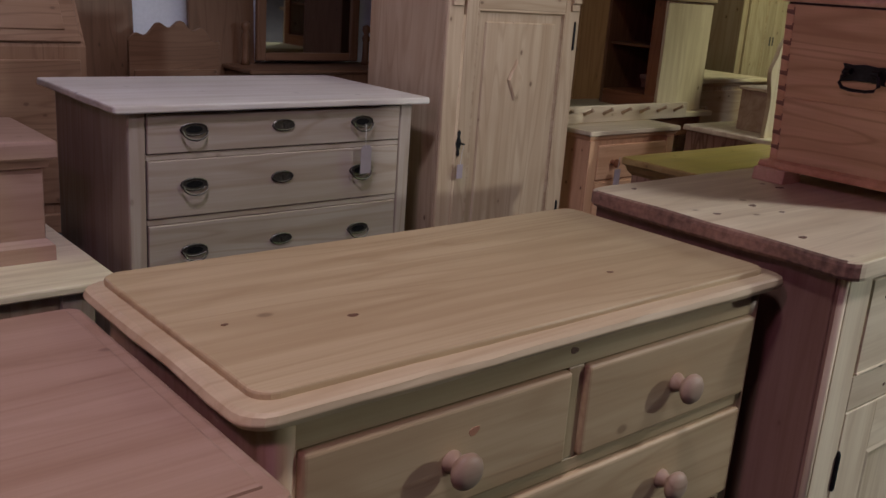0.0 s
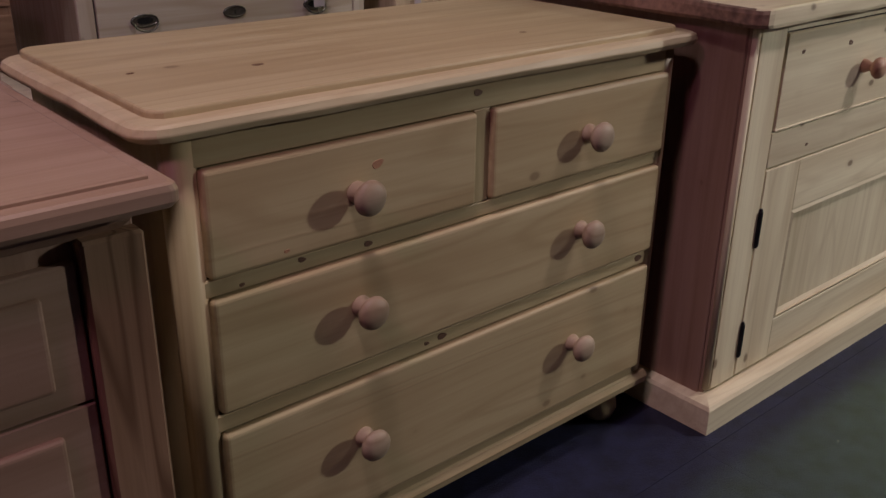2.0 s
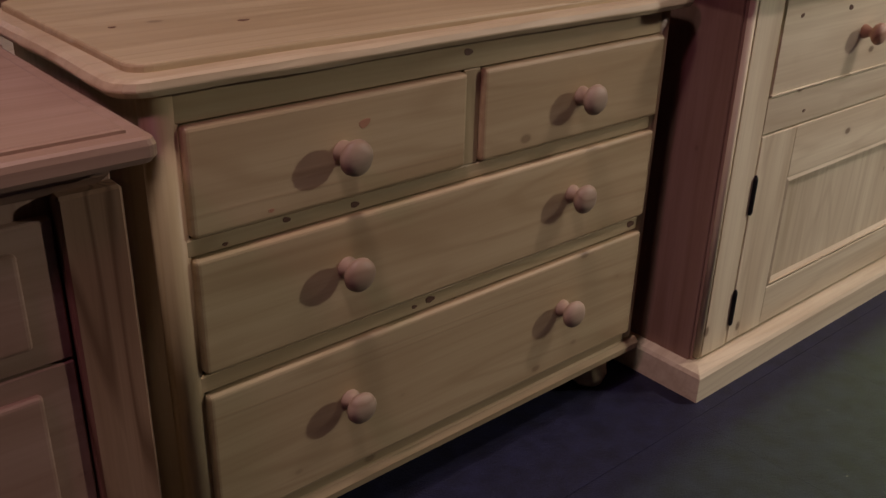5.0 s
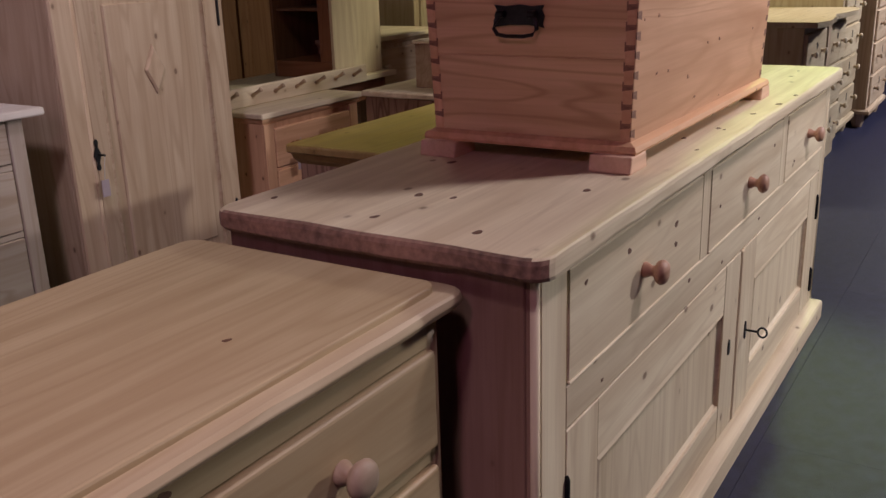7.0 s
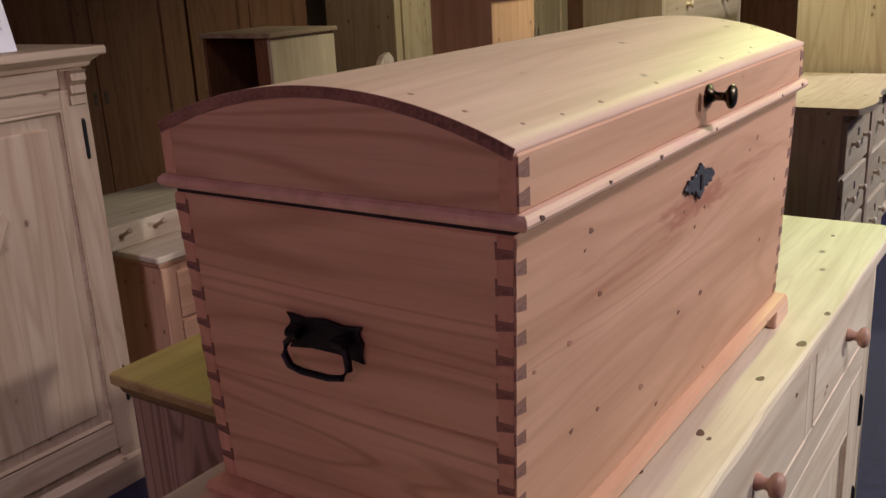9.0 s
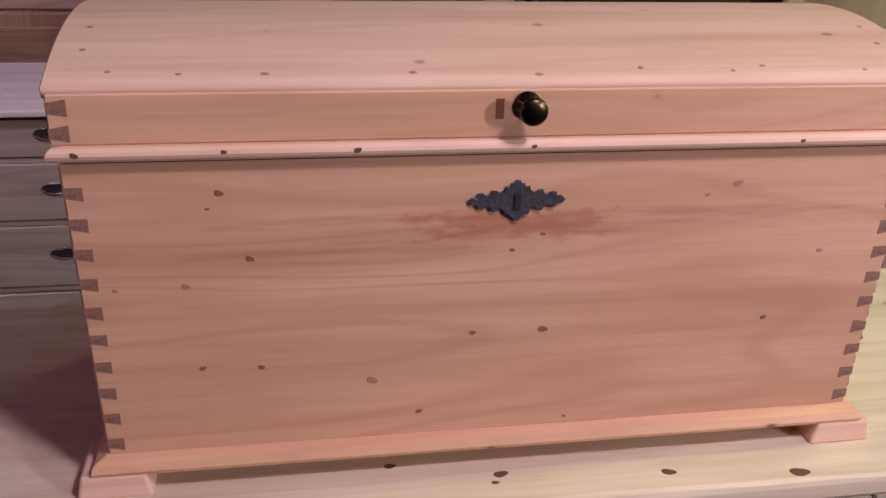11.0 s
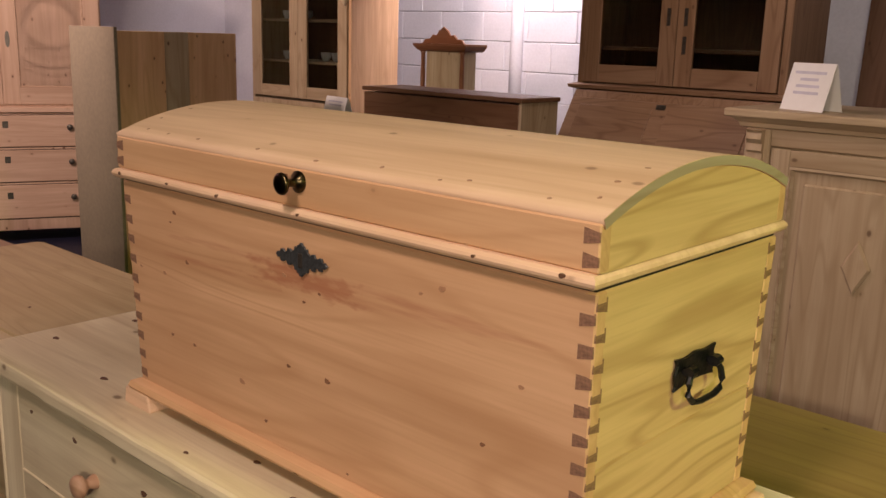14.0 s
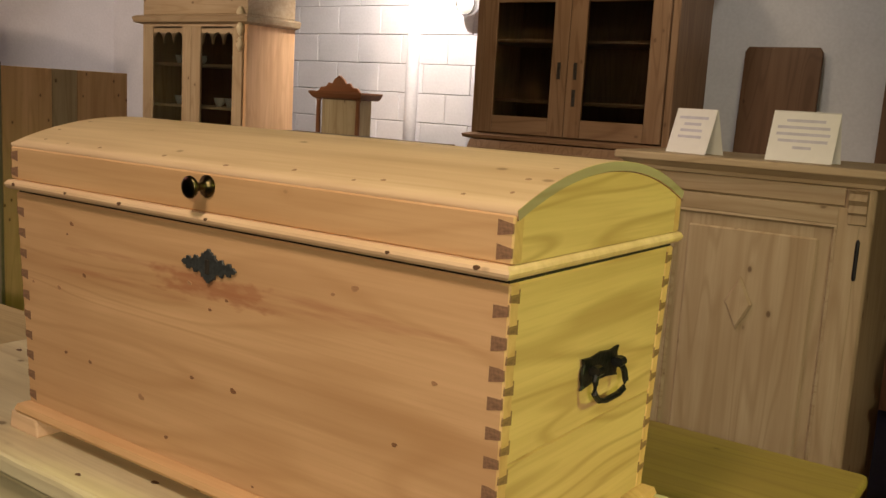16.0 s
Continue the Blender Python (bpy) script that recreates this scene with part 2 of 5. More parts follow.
STEEL = plain("chrome", (0.7, 0.7, 0.72), 0.2, 1.0, 0.05)
LINT = plain("pale_lint", (0.55, 0.53, 0.5), 0.9)

MIRROR, _nt, _b = nodes_of("mirror_glass")
_b.inputs["Base Color"].default_value, _b.inputs["Metallic"].default_value, _b.inputs["Roughness"].default_value = (0.75, 0.78, 0.76, 1), 1.0, 0.03
GLASS, _nt, _b = nodes_of("window_glass")
_b.inputs["Base Color"].default_value, _b.inputs["Roughness"].default_value = (0.9, 0.95, 0.93, 1), 0.02
_b.inputs["Transmission Weight"].default_value, _b.inputs["IOR"].default_value = 1.0, 1.05


# ---- building blocks ----
def part(name, bm, material, parent=None, label="", smooth=False):
    me = bpy.data.meshes.new(name)
    bmesh.ops.recalc_face_normals(bm, faces=bm.faces)
    bm.to_mesh(me)
    bm.free()
    me.materials.append(material)
    if smooth:
        for p in me.polygons:
            p.use_smooth = True
    ob = new(name, me)
    ob.parent = parent
    if label:
        ob["label"] = label
    return ob


def again(ob, name, m, parent=None):
    """A second part on the same mesh."""
    o = new(name, ob.data)
    o.parent = parent or ob.parent
    o.matrix_basis = m
    return o


def thing(name, label, category, x, y, z=0.0, rz=0.0, group=""):
    ob = new(name)
    ob.empty_display_size = 0.05
    ob.matrix_basis = pose(x, y, z, 0, 0, rz)
    return tagged(ob, label, category, group)


def cuboid(x0, x1, y0, y1, z0, z1, bevel=0.003, seg=1, bm=None):
    own = bmesh.new()
    bmesh.ops.create_cube(own, size=1)
    for v in own.verts:
        v.co = Vector(((x0 + x1) / 2 + v.co.x * (x1 - x0), (y0 + y1) / 2 + v.co.y * (y1 - y0), (z0 + z1) / 2 + v.co.z * (z1 - z0)))
    b = min(bevel, 0.45 * min(abs(x1 - x0), abs(y1 - y0), abs(z1 - z0)))
    if b > 0:
        bmesh.ops.bevel(own, geom=own.edges[:], offset=b, segments=seg, affect="EDGES", profile=0.5)
    if bm is None:
        return own
    tmp = bpy.data.meshes.new("tmp")
    own.to_mesh(tmp)
    own.free()
    bm.from_mesh(tmp)
    bpy.data.meshes.remove(tmp)
    return bm


def prism(points, depth, bevel=0.0):
    """An outline in x, z pushed back along y."""
    bm = bmesh.new()
    f = bm.faces.new([bm.verts.new((x, 0, z)) for x, z in points])
    out = bmesh.ops.extrude_face_region(bm, geom=[f])
    for v in out["geom"]:
        if isinstance(v, bmesh.types.BMVert):
            v.co.y += depth
    if bevel:
        bmesh.ops.bevel(bm, geom=[e for e in bm.edges if abs(e.verts[0].co.y) < 1e-6 and abs(e.verts[1].co.y) < 1e-6], offset=bevel, segments=1, affect="EDGES")
    return bm


def lathe(profile, n=20, m=None):
    """Radius, height pairs turned about z; m places it."""
    bm = bmesh.new()
    rings = []
    for r, h in profile:
        rings.append([bm.verts.new((r * math.cos(2 * math.pi * i / n), r * math.sin(2 * math.pi * i / n), h)) for i in range(n)])
    for a, b in zip(rings, rings[1:]):
        for i in range(n):
            bm.faces.new((a[i], a[(i + 1) % n], b[(i + 1) % n], b[i]))
    bm.faces.new(rings[0][::-1])
    bm.faces.new(rings[-1])
    if m:
        bmesh.ops.transform(bm, matrix=m, verts=bm.verts)
    return bm


def moulded(profile, x0, x1, y0, y1, back=False):
    """A moulding of (out, z) pairs carried round the left, front and right of a case (and its back)."""
    bm = bmesh.new()
    loops = []
    for o, z in profile:
        loops.append([bm.verts.new(p) for p in ((x0 - o, y1 + (o if back else 0), z), (x0 - o, y0 - o, z), (x1 + o, y0 - o, z), (x1 + o, y1 + (o if back else 0), z))])
    for a, b in zip(loops, loops[1:]):
        for i in range(4):
            bm.faces.new((a[i], a[(i + 1) % 4], b[(i + 1) % 4], b[i]))
    bm.faces.new(loops[0])
    bm.faces.new(loops[-1][::-1])
    return bm


def worn_top(x0, x1, y0, y1, z0, z1, corner=0.03, edge=0.008, worn=0.002, nx=36):
    """A solid board with rounded corners and uneven, rubbed edges."""
    pts = []
    for cx, cy, a in ((x0 + corner, y0 + corner, 180), (x1 - corner, y0 + corner, 270), (x1 - corner, y1 - corner, 0), (x0 + corner, y1 - corner, 90)):
        for i in range(5):
            t = radians(a + 22.5 * i)
            pts.append((cx + corner * math.cos(t), cy + corner * math.sin(t)))
    full = []
    for (ax, ay), (bx, by) in zip(pts, pts[1:] + pts[:1]):
        k = max(1, int(math.hypot(bx - ax, by - ay) * 18))
        full += [(ax + (bx - ax) * i / k, ay + (by - ay) * i / k) for i in range(k)]
    cx, cy = (x0 + x1) / 2, (y0 + y1) / 2
    bm = bmesh.new()
    loops = []
    for inset, z in ((edge * 0.7, z0), (0, z0 + edge * 0.7), (0, z1 - edge), (edge * 0.3, z1 - edge * 0.3), (edge, z1)):
        ring = []
        for px, py in full:
            w = worn * noise.noise(Vector((px * 9, py * 9, z * 30))) * 2
            d = math.hypot(px - cx, py - cy)
            k = 1 - (inset + w) / d
            ring.append(bm.verts.new((cx + (px - cx) * k, cy + (py - cy) * k, z + w * 0.5)))
        loops.append(ring)
    n = len(full)
    for a, b in zip(loops, loops[1:]):
        for i in range(n):
            bm.faces.new((a[i], a[(i + 1) % n], b[(i + 1) % n], b[i]))
    bm.faces.new(loops[0][::-1])
    bm.faces.new(loops[-1])
    return bm


def tube(points, r, n=8, name="tube"):
    """A bent rod as a mesh."""
    bm = bmesh.new()
    rings = []
    ps = [Vector(p) for p in points]
    for i, p in enumerate(ps):
        t = (ps[min(i + 1, len(ps) - 1)] - ps[max(i - 1, 0)]).normalized()
        u = t.cross(Vector((0.31, 0.17, 0.93))).normalized()
        v = t.cross(u)
        rings.append([bm.verts.new(p + r * (math.cos(2 * math.pi * k / n) * u + math.sin(2 * math.pi * k / n) * v)) for k in range(n)])
    for a, b in zip(rings, rings[1:]):
        for k in range(n):
            bm.faces.new((a[k], a[(k + 1) % n], b[(k + 1) % n], b[k]))
    bm.faces.new(rings[0][::-1])
    bm.faces.new(rings[-1])
    return bm


def knots(parent, what, at, spots, material=None, flat=False):
    """Small dark oval knots on a face; spots are across, up (or back), size in millimetres."""
    first = None
    for x, v, mm in spots:
        rr = mm / 1000
        spin = pose(0, 0, 0, 0, 0, (x * 977 + v * 331) % 40 - 20) if flat else pose(0, 0, 0, 0, (x * 977 + v * 331) % 40 - 20)
        m = (Matrix.Translation((x, v, at)) @ spin @ Matrix.Diagonal((rr * 1.35, rr * 0.8, 1, 1))) if flat else (Matrix.Translation((x, at, v)) @ spin @ Matrix.Diagonal((rr * 1.3, 1, rr * 0.8, 1)) @ pose(0, 0, 0, 90))
        if first is None:
            ring = [(1 + 0.10 * math.sin(1.35 * i + 1) + 0.05 * math.sin(3.1 * i), 2 * math.pi * i / 14) for i in range(14)]
            bm = bmesh.new()
            lo = [bm.verts.new((q * math.cos(a), q * math.sin(a), -0.0030)) for q, a in ring]
            hi = [bm.verts.new((0.86 * q * math.cos(a), 0.86 * q * math.sin(a), 0.0)) for q, a in ring]
            bm.faces.new(hi)
            for i in range(14):
                bm.faces.new((lo[i], lo[(i + 1) % 14], hi[(i + 1) % 14], hi[i]))
            first = part("knot", bm, material or KNOT, parent)
            first.matrix_basis = m
        else:
            again(first, "knot", m)


TO_FRONT = pose(0, 0, 0, 90)  # turned work that points to the front


def knob_shape(r=0.026, out=0.05):
    return lathe([(r * 0.62, -0.004), (r * 0.64, out * 0.1), (r * 0.42, out * 0.32), (r * 0.46, out * 0.44), (r * 0.84, out * 0.56), (r, out * 0.70), (r * 0.97, out * 0.82), (r * 0.78, out * 0.94), (r * 0.42, out), (r * 0.02, out * 1.01)], 20, TO_FRONT)


def turned_knob(parent, x, y, z, material, r=0.026, out=0.05, label=""):
    k = part("knob", knob_shape(r, out), material, parent, label, smooth=True)
    k.location = (x, y, z)
    return k


def drop_handle(parent, x, y, z, w=0.085):
    """A pierced oval back plate with a hanging bail."""
    n = 28
    pts = []
    for i in range(n):
        a = 2 * math.pi * i / n
        k = 1 + 0.03 * math.cos(12 * a)
        pts.append((0.5 * w * k * math.cos(a), 0.23 * w * k * math.sin(a)))
    h = part("handle", prism(pts, 0.004, 0.001), BRONZE, parent, "dark pierced metal drop handle")
    h.location = (x, y - 0.004, z)
    part("rim", tube([(0.46 * w * math.cos(a), -0.001, 0.20 * w * math.sin(a)) for a in [radians(15 * i) for i in range(25)]], 0.0022, 6), BRONZE, h)
    # flat dark disc in place of a shaded, pierced centre
    part("recess_shade", prism([(0.30 * w * math.cos(radians(15 * i)), 0.12 * w * math.sin(radians(15 * i))) for i in range(24)], 0.001), IRON, h).location = (0, -0.0008, 0)
    bail = part("bail", tube([(0.44 * w * math.cos(a), -0.008 + 0.010 * math.sin(a), -0.004 + 0.30 * w * math.sin(a)) for a in [radians(180 + 180 * i / 10) for i in range(11)]], 0.0036), BRONZE, h)
    return h


def plate_handle(parent, x, y, z, w=0.085):
    n = 28
    pts = [(0.5 * w * (1 + 0.03 * math.cos(24 * math.pi * i / n)) * math.cos(2 * math.pi * i / n), 0.24 * w * math.sin(2 * math.pi * i / n)) for i in range(n)]
    h = part("keyhole_plate", prism(pts, 0.004, 0.001), BRONZE, parent, "dark pierced metal keyhole plate")
    h.location = (x, y - 0.004, z)
    part("rim", tube([(0.45 * w * math.cos(a), -0.001, 0.20 * w * math.sin(a)) for a in [radians(15 * i) for i in range(25)]], 0.002, 6), BRONZE, h)
    part("keyhole", cuboid(-0.003, 0.003, -0.001, 0.001, -0.009, 0.007, 0), GAP, h)
    return h


def drawer(parent, x0, x1, y, z0, z1, mat, proud=0.012, bevel=0.008):
    d = part("drawer_front", cuboid(x0, x1, y - proud, y + 0.012, z0, z1, bevel, 2), mat, parent)
    return d


def panel_door(parent, x0, x1, y, z0, z1, mat, stile=0.10, rail=0.11, low=None, thick=0.022, proud=0.0, field=0.0):
    """A framed door: stiles, rails, a sunk panel and a bead round it."""
    low = low or rail
    d = part("door", cuboid(x0 + stile - 0.006, x1 - stile + 0.006, y + 0.012, y + 0.022, z0 + low - 0.006, z1 - rail + 0.006, 0.001), mat("z"), parent)
    part("stile", cuboid(x0, x0 + stile, y - proud, y + thick, z0, z1, 0.002), mat("z"), d)
    part("stile", cuboid(x1 - stile, x1, y - proud, y + thick, z0, z1, 0.002), mat("z"), d)
    part("rail", cuboid(x0 + stile, x1 - stile, y - proud + 0.0008, y + thick, z1 - rail, z1, 0.002), mat("x"), d)
    part("rail", cuboid(x0 + stile, x1 - stile, y - proud + 0.0008, y + thick, z0, z0 + low, 0.002), mat("x"), d)
    a, b, c, e = x0 + stile, x1 - stile, z0 + low, z1 - rail
    bm = bmesh.new()
    o = [(a, c), (b, c), (b, e), (a, e)]
    s = 0.016
    i = [(a + s, c + s), (b - s, c + s), (b - s, e - s), (a + s, e - s)]
    mid = [(a + s * .5, c + s * .5), (b - s * .5, c + s * .5), (b - s * .5, e - s * .5), (a + s * .5, e - s * .5)]
    rows = []
    for pts, yy in ((o, y + 0.002), (mid, y - 0.001), (mid, y + 0.004), (i, y + 0.011)):
        rows.append([bm.verts.new((px, yy, pz)) for px, pz in pts])
    for p, q in zip(rows, rows[1:]):
        for k in range(4):
            bm.faces.new((p[k], p[(k + 1) % 4], q[(k + 1) % 4], q[k]))
    part("bead", bm, mat("x"), d)
    if field:
        part("raised_field", cuboid(a + 0.05, b - 0.05, y + 0.004, y + 0.016, c + 0.05, e - 0.05, 0.007, 1), mat("z"), d)
    return d


def hinge(parent, x, y, z, h=0.075):
    return part("hinge", lathe([(0.004, -h / 2 - 0.006), (0.006, -h / 2), (0.006, h / 2), (0.003, h / 2 + 0.008)], 8, Matrix.Translation((x, y, z))), IRON, parent, "black iron hinge")


def bun_foot(parent, x, y, h, r, mat):
    return part("bun_foot", lathe([(r * 0.5, 0), (r * 0.8, h * 0.06), (r, h * 0.3), (r * 0.92, h * 0.52), (r * 0.55, h * 0.68), (r * 0.62, h * 0.75), (r * 0.62, h * 0.86), (r * 0.8, h)], 18, Matrix.Translation((x, y, 0))), mat, parent, smooth=True)


# ---- the room ----
def setting(name, bm, material, label):
    return tagged(part(name, bm, material), label, name.split("_")[0], kind="structure")


floor = setting("floor", cuboid(-4.6, 12.6, -3.6, 6.5, -0.12, -0.006, 0), GAP, "dark concrete slab under the shop carpet")
# carpet tiles with open seams, single ones along the aisle
seat = None
for i in range(-4, 22):
    for j in range(-4, 3):
        bm = cuboid(0.0002, 0.4523, 0.0002, 0.4523, -0.006, 0.0, 0) if seat is None else None
        m = Matrix.Translation((3.80 - 0.4525 * 4 + 0.4525 * i, -0.68 + 0.4525 * (j + 1), random.uniform(-0.0003, 0.0)))
        if seat is None:
            seat = part("carpet_tile", bm, CARPET, floor)
            seat.matrix_basis = m
        else:
            again(seat, "carpet_tile", m, floor)
for a, b, c, d in ((-4.3, 12.3, 1.131, 6.2), (-4.3, 12.3, -3.3, -2.040), (-4.3, 0.179, -2.039, 1.130), (11.948, 12.3, -2.039, 1.130)):
    part("carpet", cuboid(a, b, c, d, -0.006, -0.0006, 0), CARPET, floor)
lint = bmesh.new()
for _ in range(110):
    x, y, r = random.uniform(0.6, 6.5), random.uniform(-1.2, 1.0), random.uniform(0.0015, 0.0035)
    a = random.uniform(0, 6.28)
    vs = [lint.verts.new((x + r * q * math.cos(a + k), y + r * q * math.sin(a + k), 0.0008 + 0.001 * (n % 2))) for n, (k, q) in enumerate(((0, 1.6), (1.7, 0.7), (3.1, 1.3), (4.7, 0.6)))]
    lint.faces.new(vs)
tagged(part("lint", lint, TAG), "pale specks of lint on the dark carpet", "lint", kind="stuff")
setting("ceiling", cuboid(-4.6, 12.6, -3.6, 6.5, 3.05, 3.2, 0), CEIL, "dark unlit shop ceiling above the furniture")
setting("wall_east", cuboid(12.3, 12.5, -3.6, 6.5, 0, 3.05, 0), mahog("z"), "red brown boarded wall closing the aisle")
setting("wall_west", cuboid(-4.5, -4.3, -3.6, 6.5, 0, 3.05, 0), PAINT, "pale painted wall behind the linen press")
setting("wall_south", cuboid(-4.3, 12.3, -3.5, -3.3, 0, 3.05, 0), PLASTER, "dull plaster wall behind the walker")
wall_north = setting("wall_north", cuboid(-4.3, 12.3, 6.235, 6.4, 0, 3.05, 0), PAINT, "white painted wall, part bare blockwork with joints")
setting("baseboard", cuboid(12.27, 12.299, -3.3, 6.2, 0, 0.42, 0.006), pine_f("y"), "pale wooden skirting along the end wall")

# ---- things beside the walker ----
def chest_a():
    t = thing("chest_of_drawers", "red-brown pine chest with moulded top beside a paler chest", "chest", -0.25, 1.172)
    w, d, h = 1.14, 0.64, 0.837
    top = part("top", worn_top(-0.02, w, 0, d, h - 0.030, h - 0.0, 0.012, 0.010, 0.0008), pine_a("x"), t)
    part("raised_panel_edge", moulded([(0.0, h - 0.001), (0.0, h + 0.004), (-0.004, h + 0.0055)], 0.02, w - 0.026, 0.026, d - 0.02, True), pine_a("x"), top)
    part("cornice", moulded([(0.0, h - 0.062), (0.010, h - 0.050), (0.014, h - 0.042), (0.018, h - 0.031)], 0.02, w - 0.055, 0.055, d - 0.03), pine_a("x"), t)
    part("carcase", cuboid(0.02, w - 0.036, 0.060, d - 0.03, 0.0, h - 0.045, 0.003), pine_a("z"), t)
    part("stile", cuboid(w - 0.108, w - 0.034, 0.034, 0.062, 0.02, h - 0.06, 0.004), coarse("z"), t, "coarse grained pine corner stile")
    z = h - 0.085
    for hh in (0.175, 0.235, 0.255):
        d_ = part("drawer_front", cuboid(0.10, w - 0.112, 0.046, 0.062, z - hh, z, 0.002), pine_a("x"), t)
        part("raised_field", cuboid(0.13, w - 0.155, 0.036, 0.050, z - hh + 0.028, z - 0.028, 0.010, 3), pine_a("x"), d_)
        for kx in (0.30, 0.72):
            turned_knob(d_, kx, 0.036, z - hh / 2, pine_a("x"))
        z -= hh + 0.004
    part("plinth", moulded([(0.0, 0.0), (0.016, 0.0), (0.016, 0.065), (0.0, 0.08)], 0.02, w - 0.055, 0.046, d - 0.03), pine_a("x"), t)


def chest_b():
    x0, y0 = 0.893, 1.288
    t = thing("chest_of_drawers", "waxed honey pine chest of drawers with turned wooden knobs", "chest", x0, y0)
    w, d, h = 1.130, 0.55, 0.876
    # top: rounded nosing with a sunk line round the raised middle
    # nosing's lit look is put into its paler wood
    top = part("top", worn_top(0, w + 0.020, 0, d, h - 0.034, h - 0.011, 0.040, 0.012, 0.0016), pine_n("x"), t, "rounded edge round the top, coloured paler for the light on it")
    part("raised_middle", worn_top(0.034, w - 0.014, 0.034, d - 0.006, h - 0.018, h, 0.030, 0.004, 0.0006), pine_b("x"), top)
    part("carcase", cuboid(0.045, w - 0.045, 0.034, d - 0.02, 0.13, h - 0.033, 0.003), pine_b("z"), t)
    # quarter-round front corners
    for cx in (0.064, w - 0.064):
        part("corner_post", lathe([(0.024, 0.135), (0.024, h - 0.036)], 20, Matrix.Translation((cx, 0.040, 0))), pine_b("z"), t, smooth=True)
    f = 0.020
    part("top_rail", cuboid(0.075, w - 0.075, f, 0.036, h - 0.078, h - 0.035, 0.002), pine_b("x"), t)
    L, R = 0.082, w - 0.070
    for z0, z1 in ((0.612, 0.638), (0.396, 0.424), (0.128, 0.148)):
        part("rail", cuboid(0.075, w - 0.072, f, 0.036, z0, z1, 0.002), pine_b("x"), t)
    part("divider", cuboid(0.562, 0.598, f, 0.036, 0.638, h - 0.078, 0.002), pine_b("z"), t)
    for a, b, z0, z1, ks in ((L, 0.562, 0.640, 0.796, (0.322,)), (0.598, R, 0.640, 0.796, (0.832,)), (L, R, 0.428, 0.610, (0.325, 0.830)), (L, R, 0.152, 0.393, (0.325, 0.830))):
        part("drawer_gap_shade", cuboid(a - 0.003, b + 0.003, f + 0.008, 0.0365, z0 - 0.003, z1 + 0.003, 0), GAP, t)
        dr = part("drawer_front", cuboid(a, b, 0.009, 0.032, z0, z1, 0.007, 3), pine_b("x"), t)
        for k in ks:
            zz = 0.716 if z0 > 0.6 else (0.530 if z0 > 0.4 else 0.290)
            turned_knob(dr, k, 0.010, zz, rubbed("x"), 0.0275, 0.047, "brown turned knob with a rubbed pale face")
    part("plinth", moulded([(0.0, 0.098), (0.013, 0.098), (0.015, 0.112), (0.010, 0.126), (0.0, 0.130)], 0.045, w - 0.045, 0.026, d - 0.02), pine_b("x"), t)
    knots(t, "rail", f - 0.0006, ((0.23, 0.630, 6), (0.349, 0.624, 7), (0.501, 0.412, 9), (0.467, 0.409, 5), (1.033, 0.412, 10), (0.132, 0.619, 4), (0.569, 0.826, 8)))
    knots(t, "drawer", 0.0084, ((0.361, 0.752, 9), (0.20, 0.655, 4)), KNOT_PALE)
    knots(top, "top", h + 0.0005, ((0.281, 0.201, 8), (0.104, 0.256, 5), (0.807, 0.16, 6)), flat=True)
    for fx in (0.10, w - 0.10):
        for fy in (0.085, d - 0.08):
            bun_foot(t, fx, fy, 0.098, 0.042, pine_b("z"))


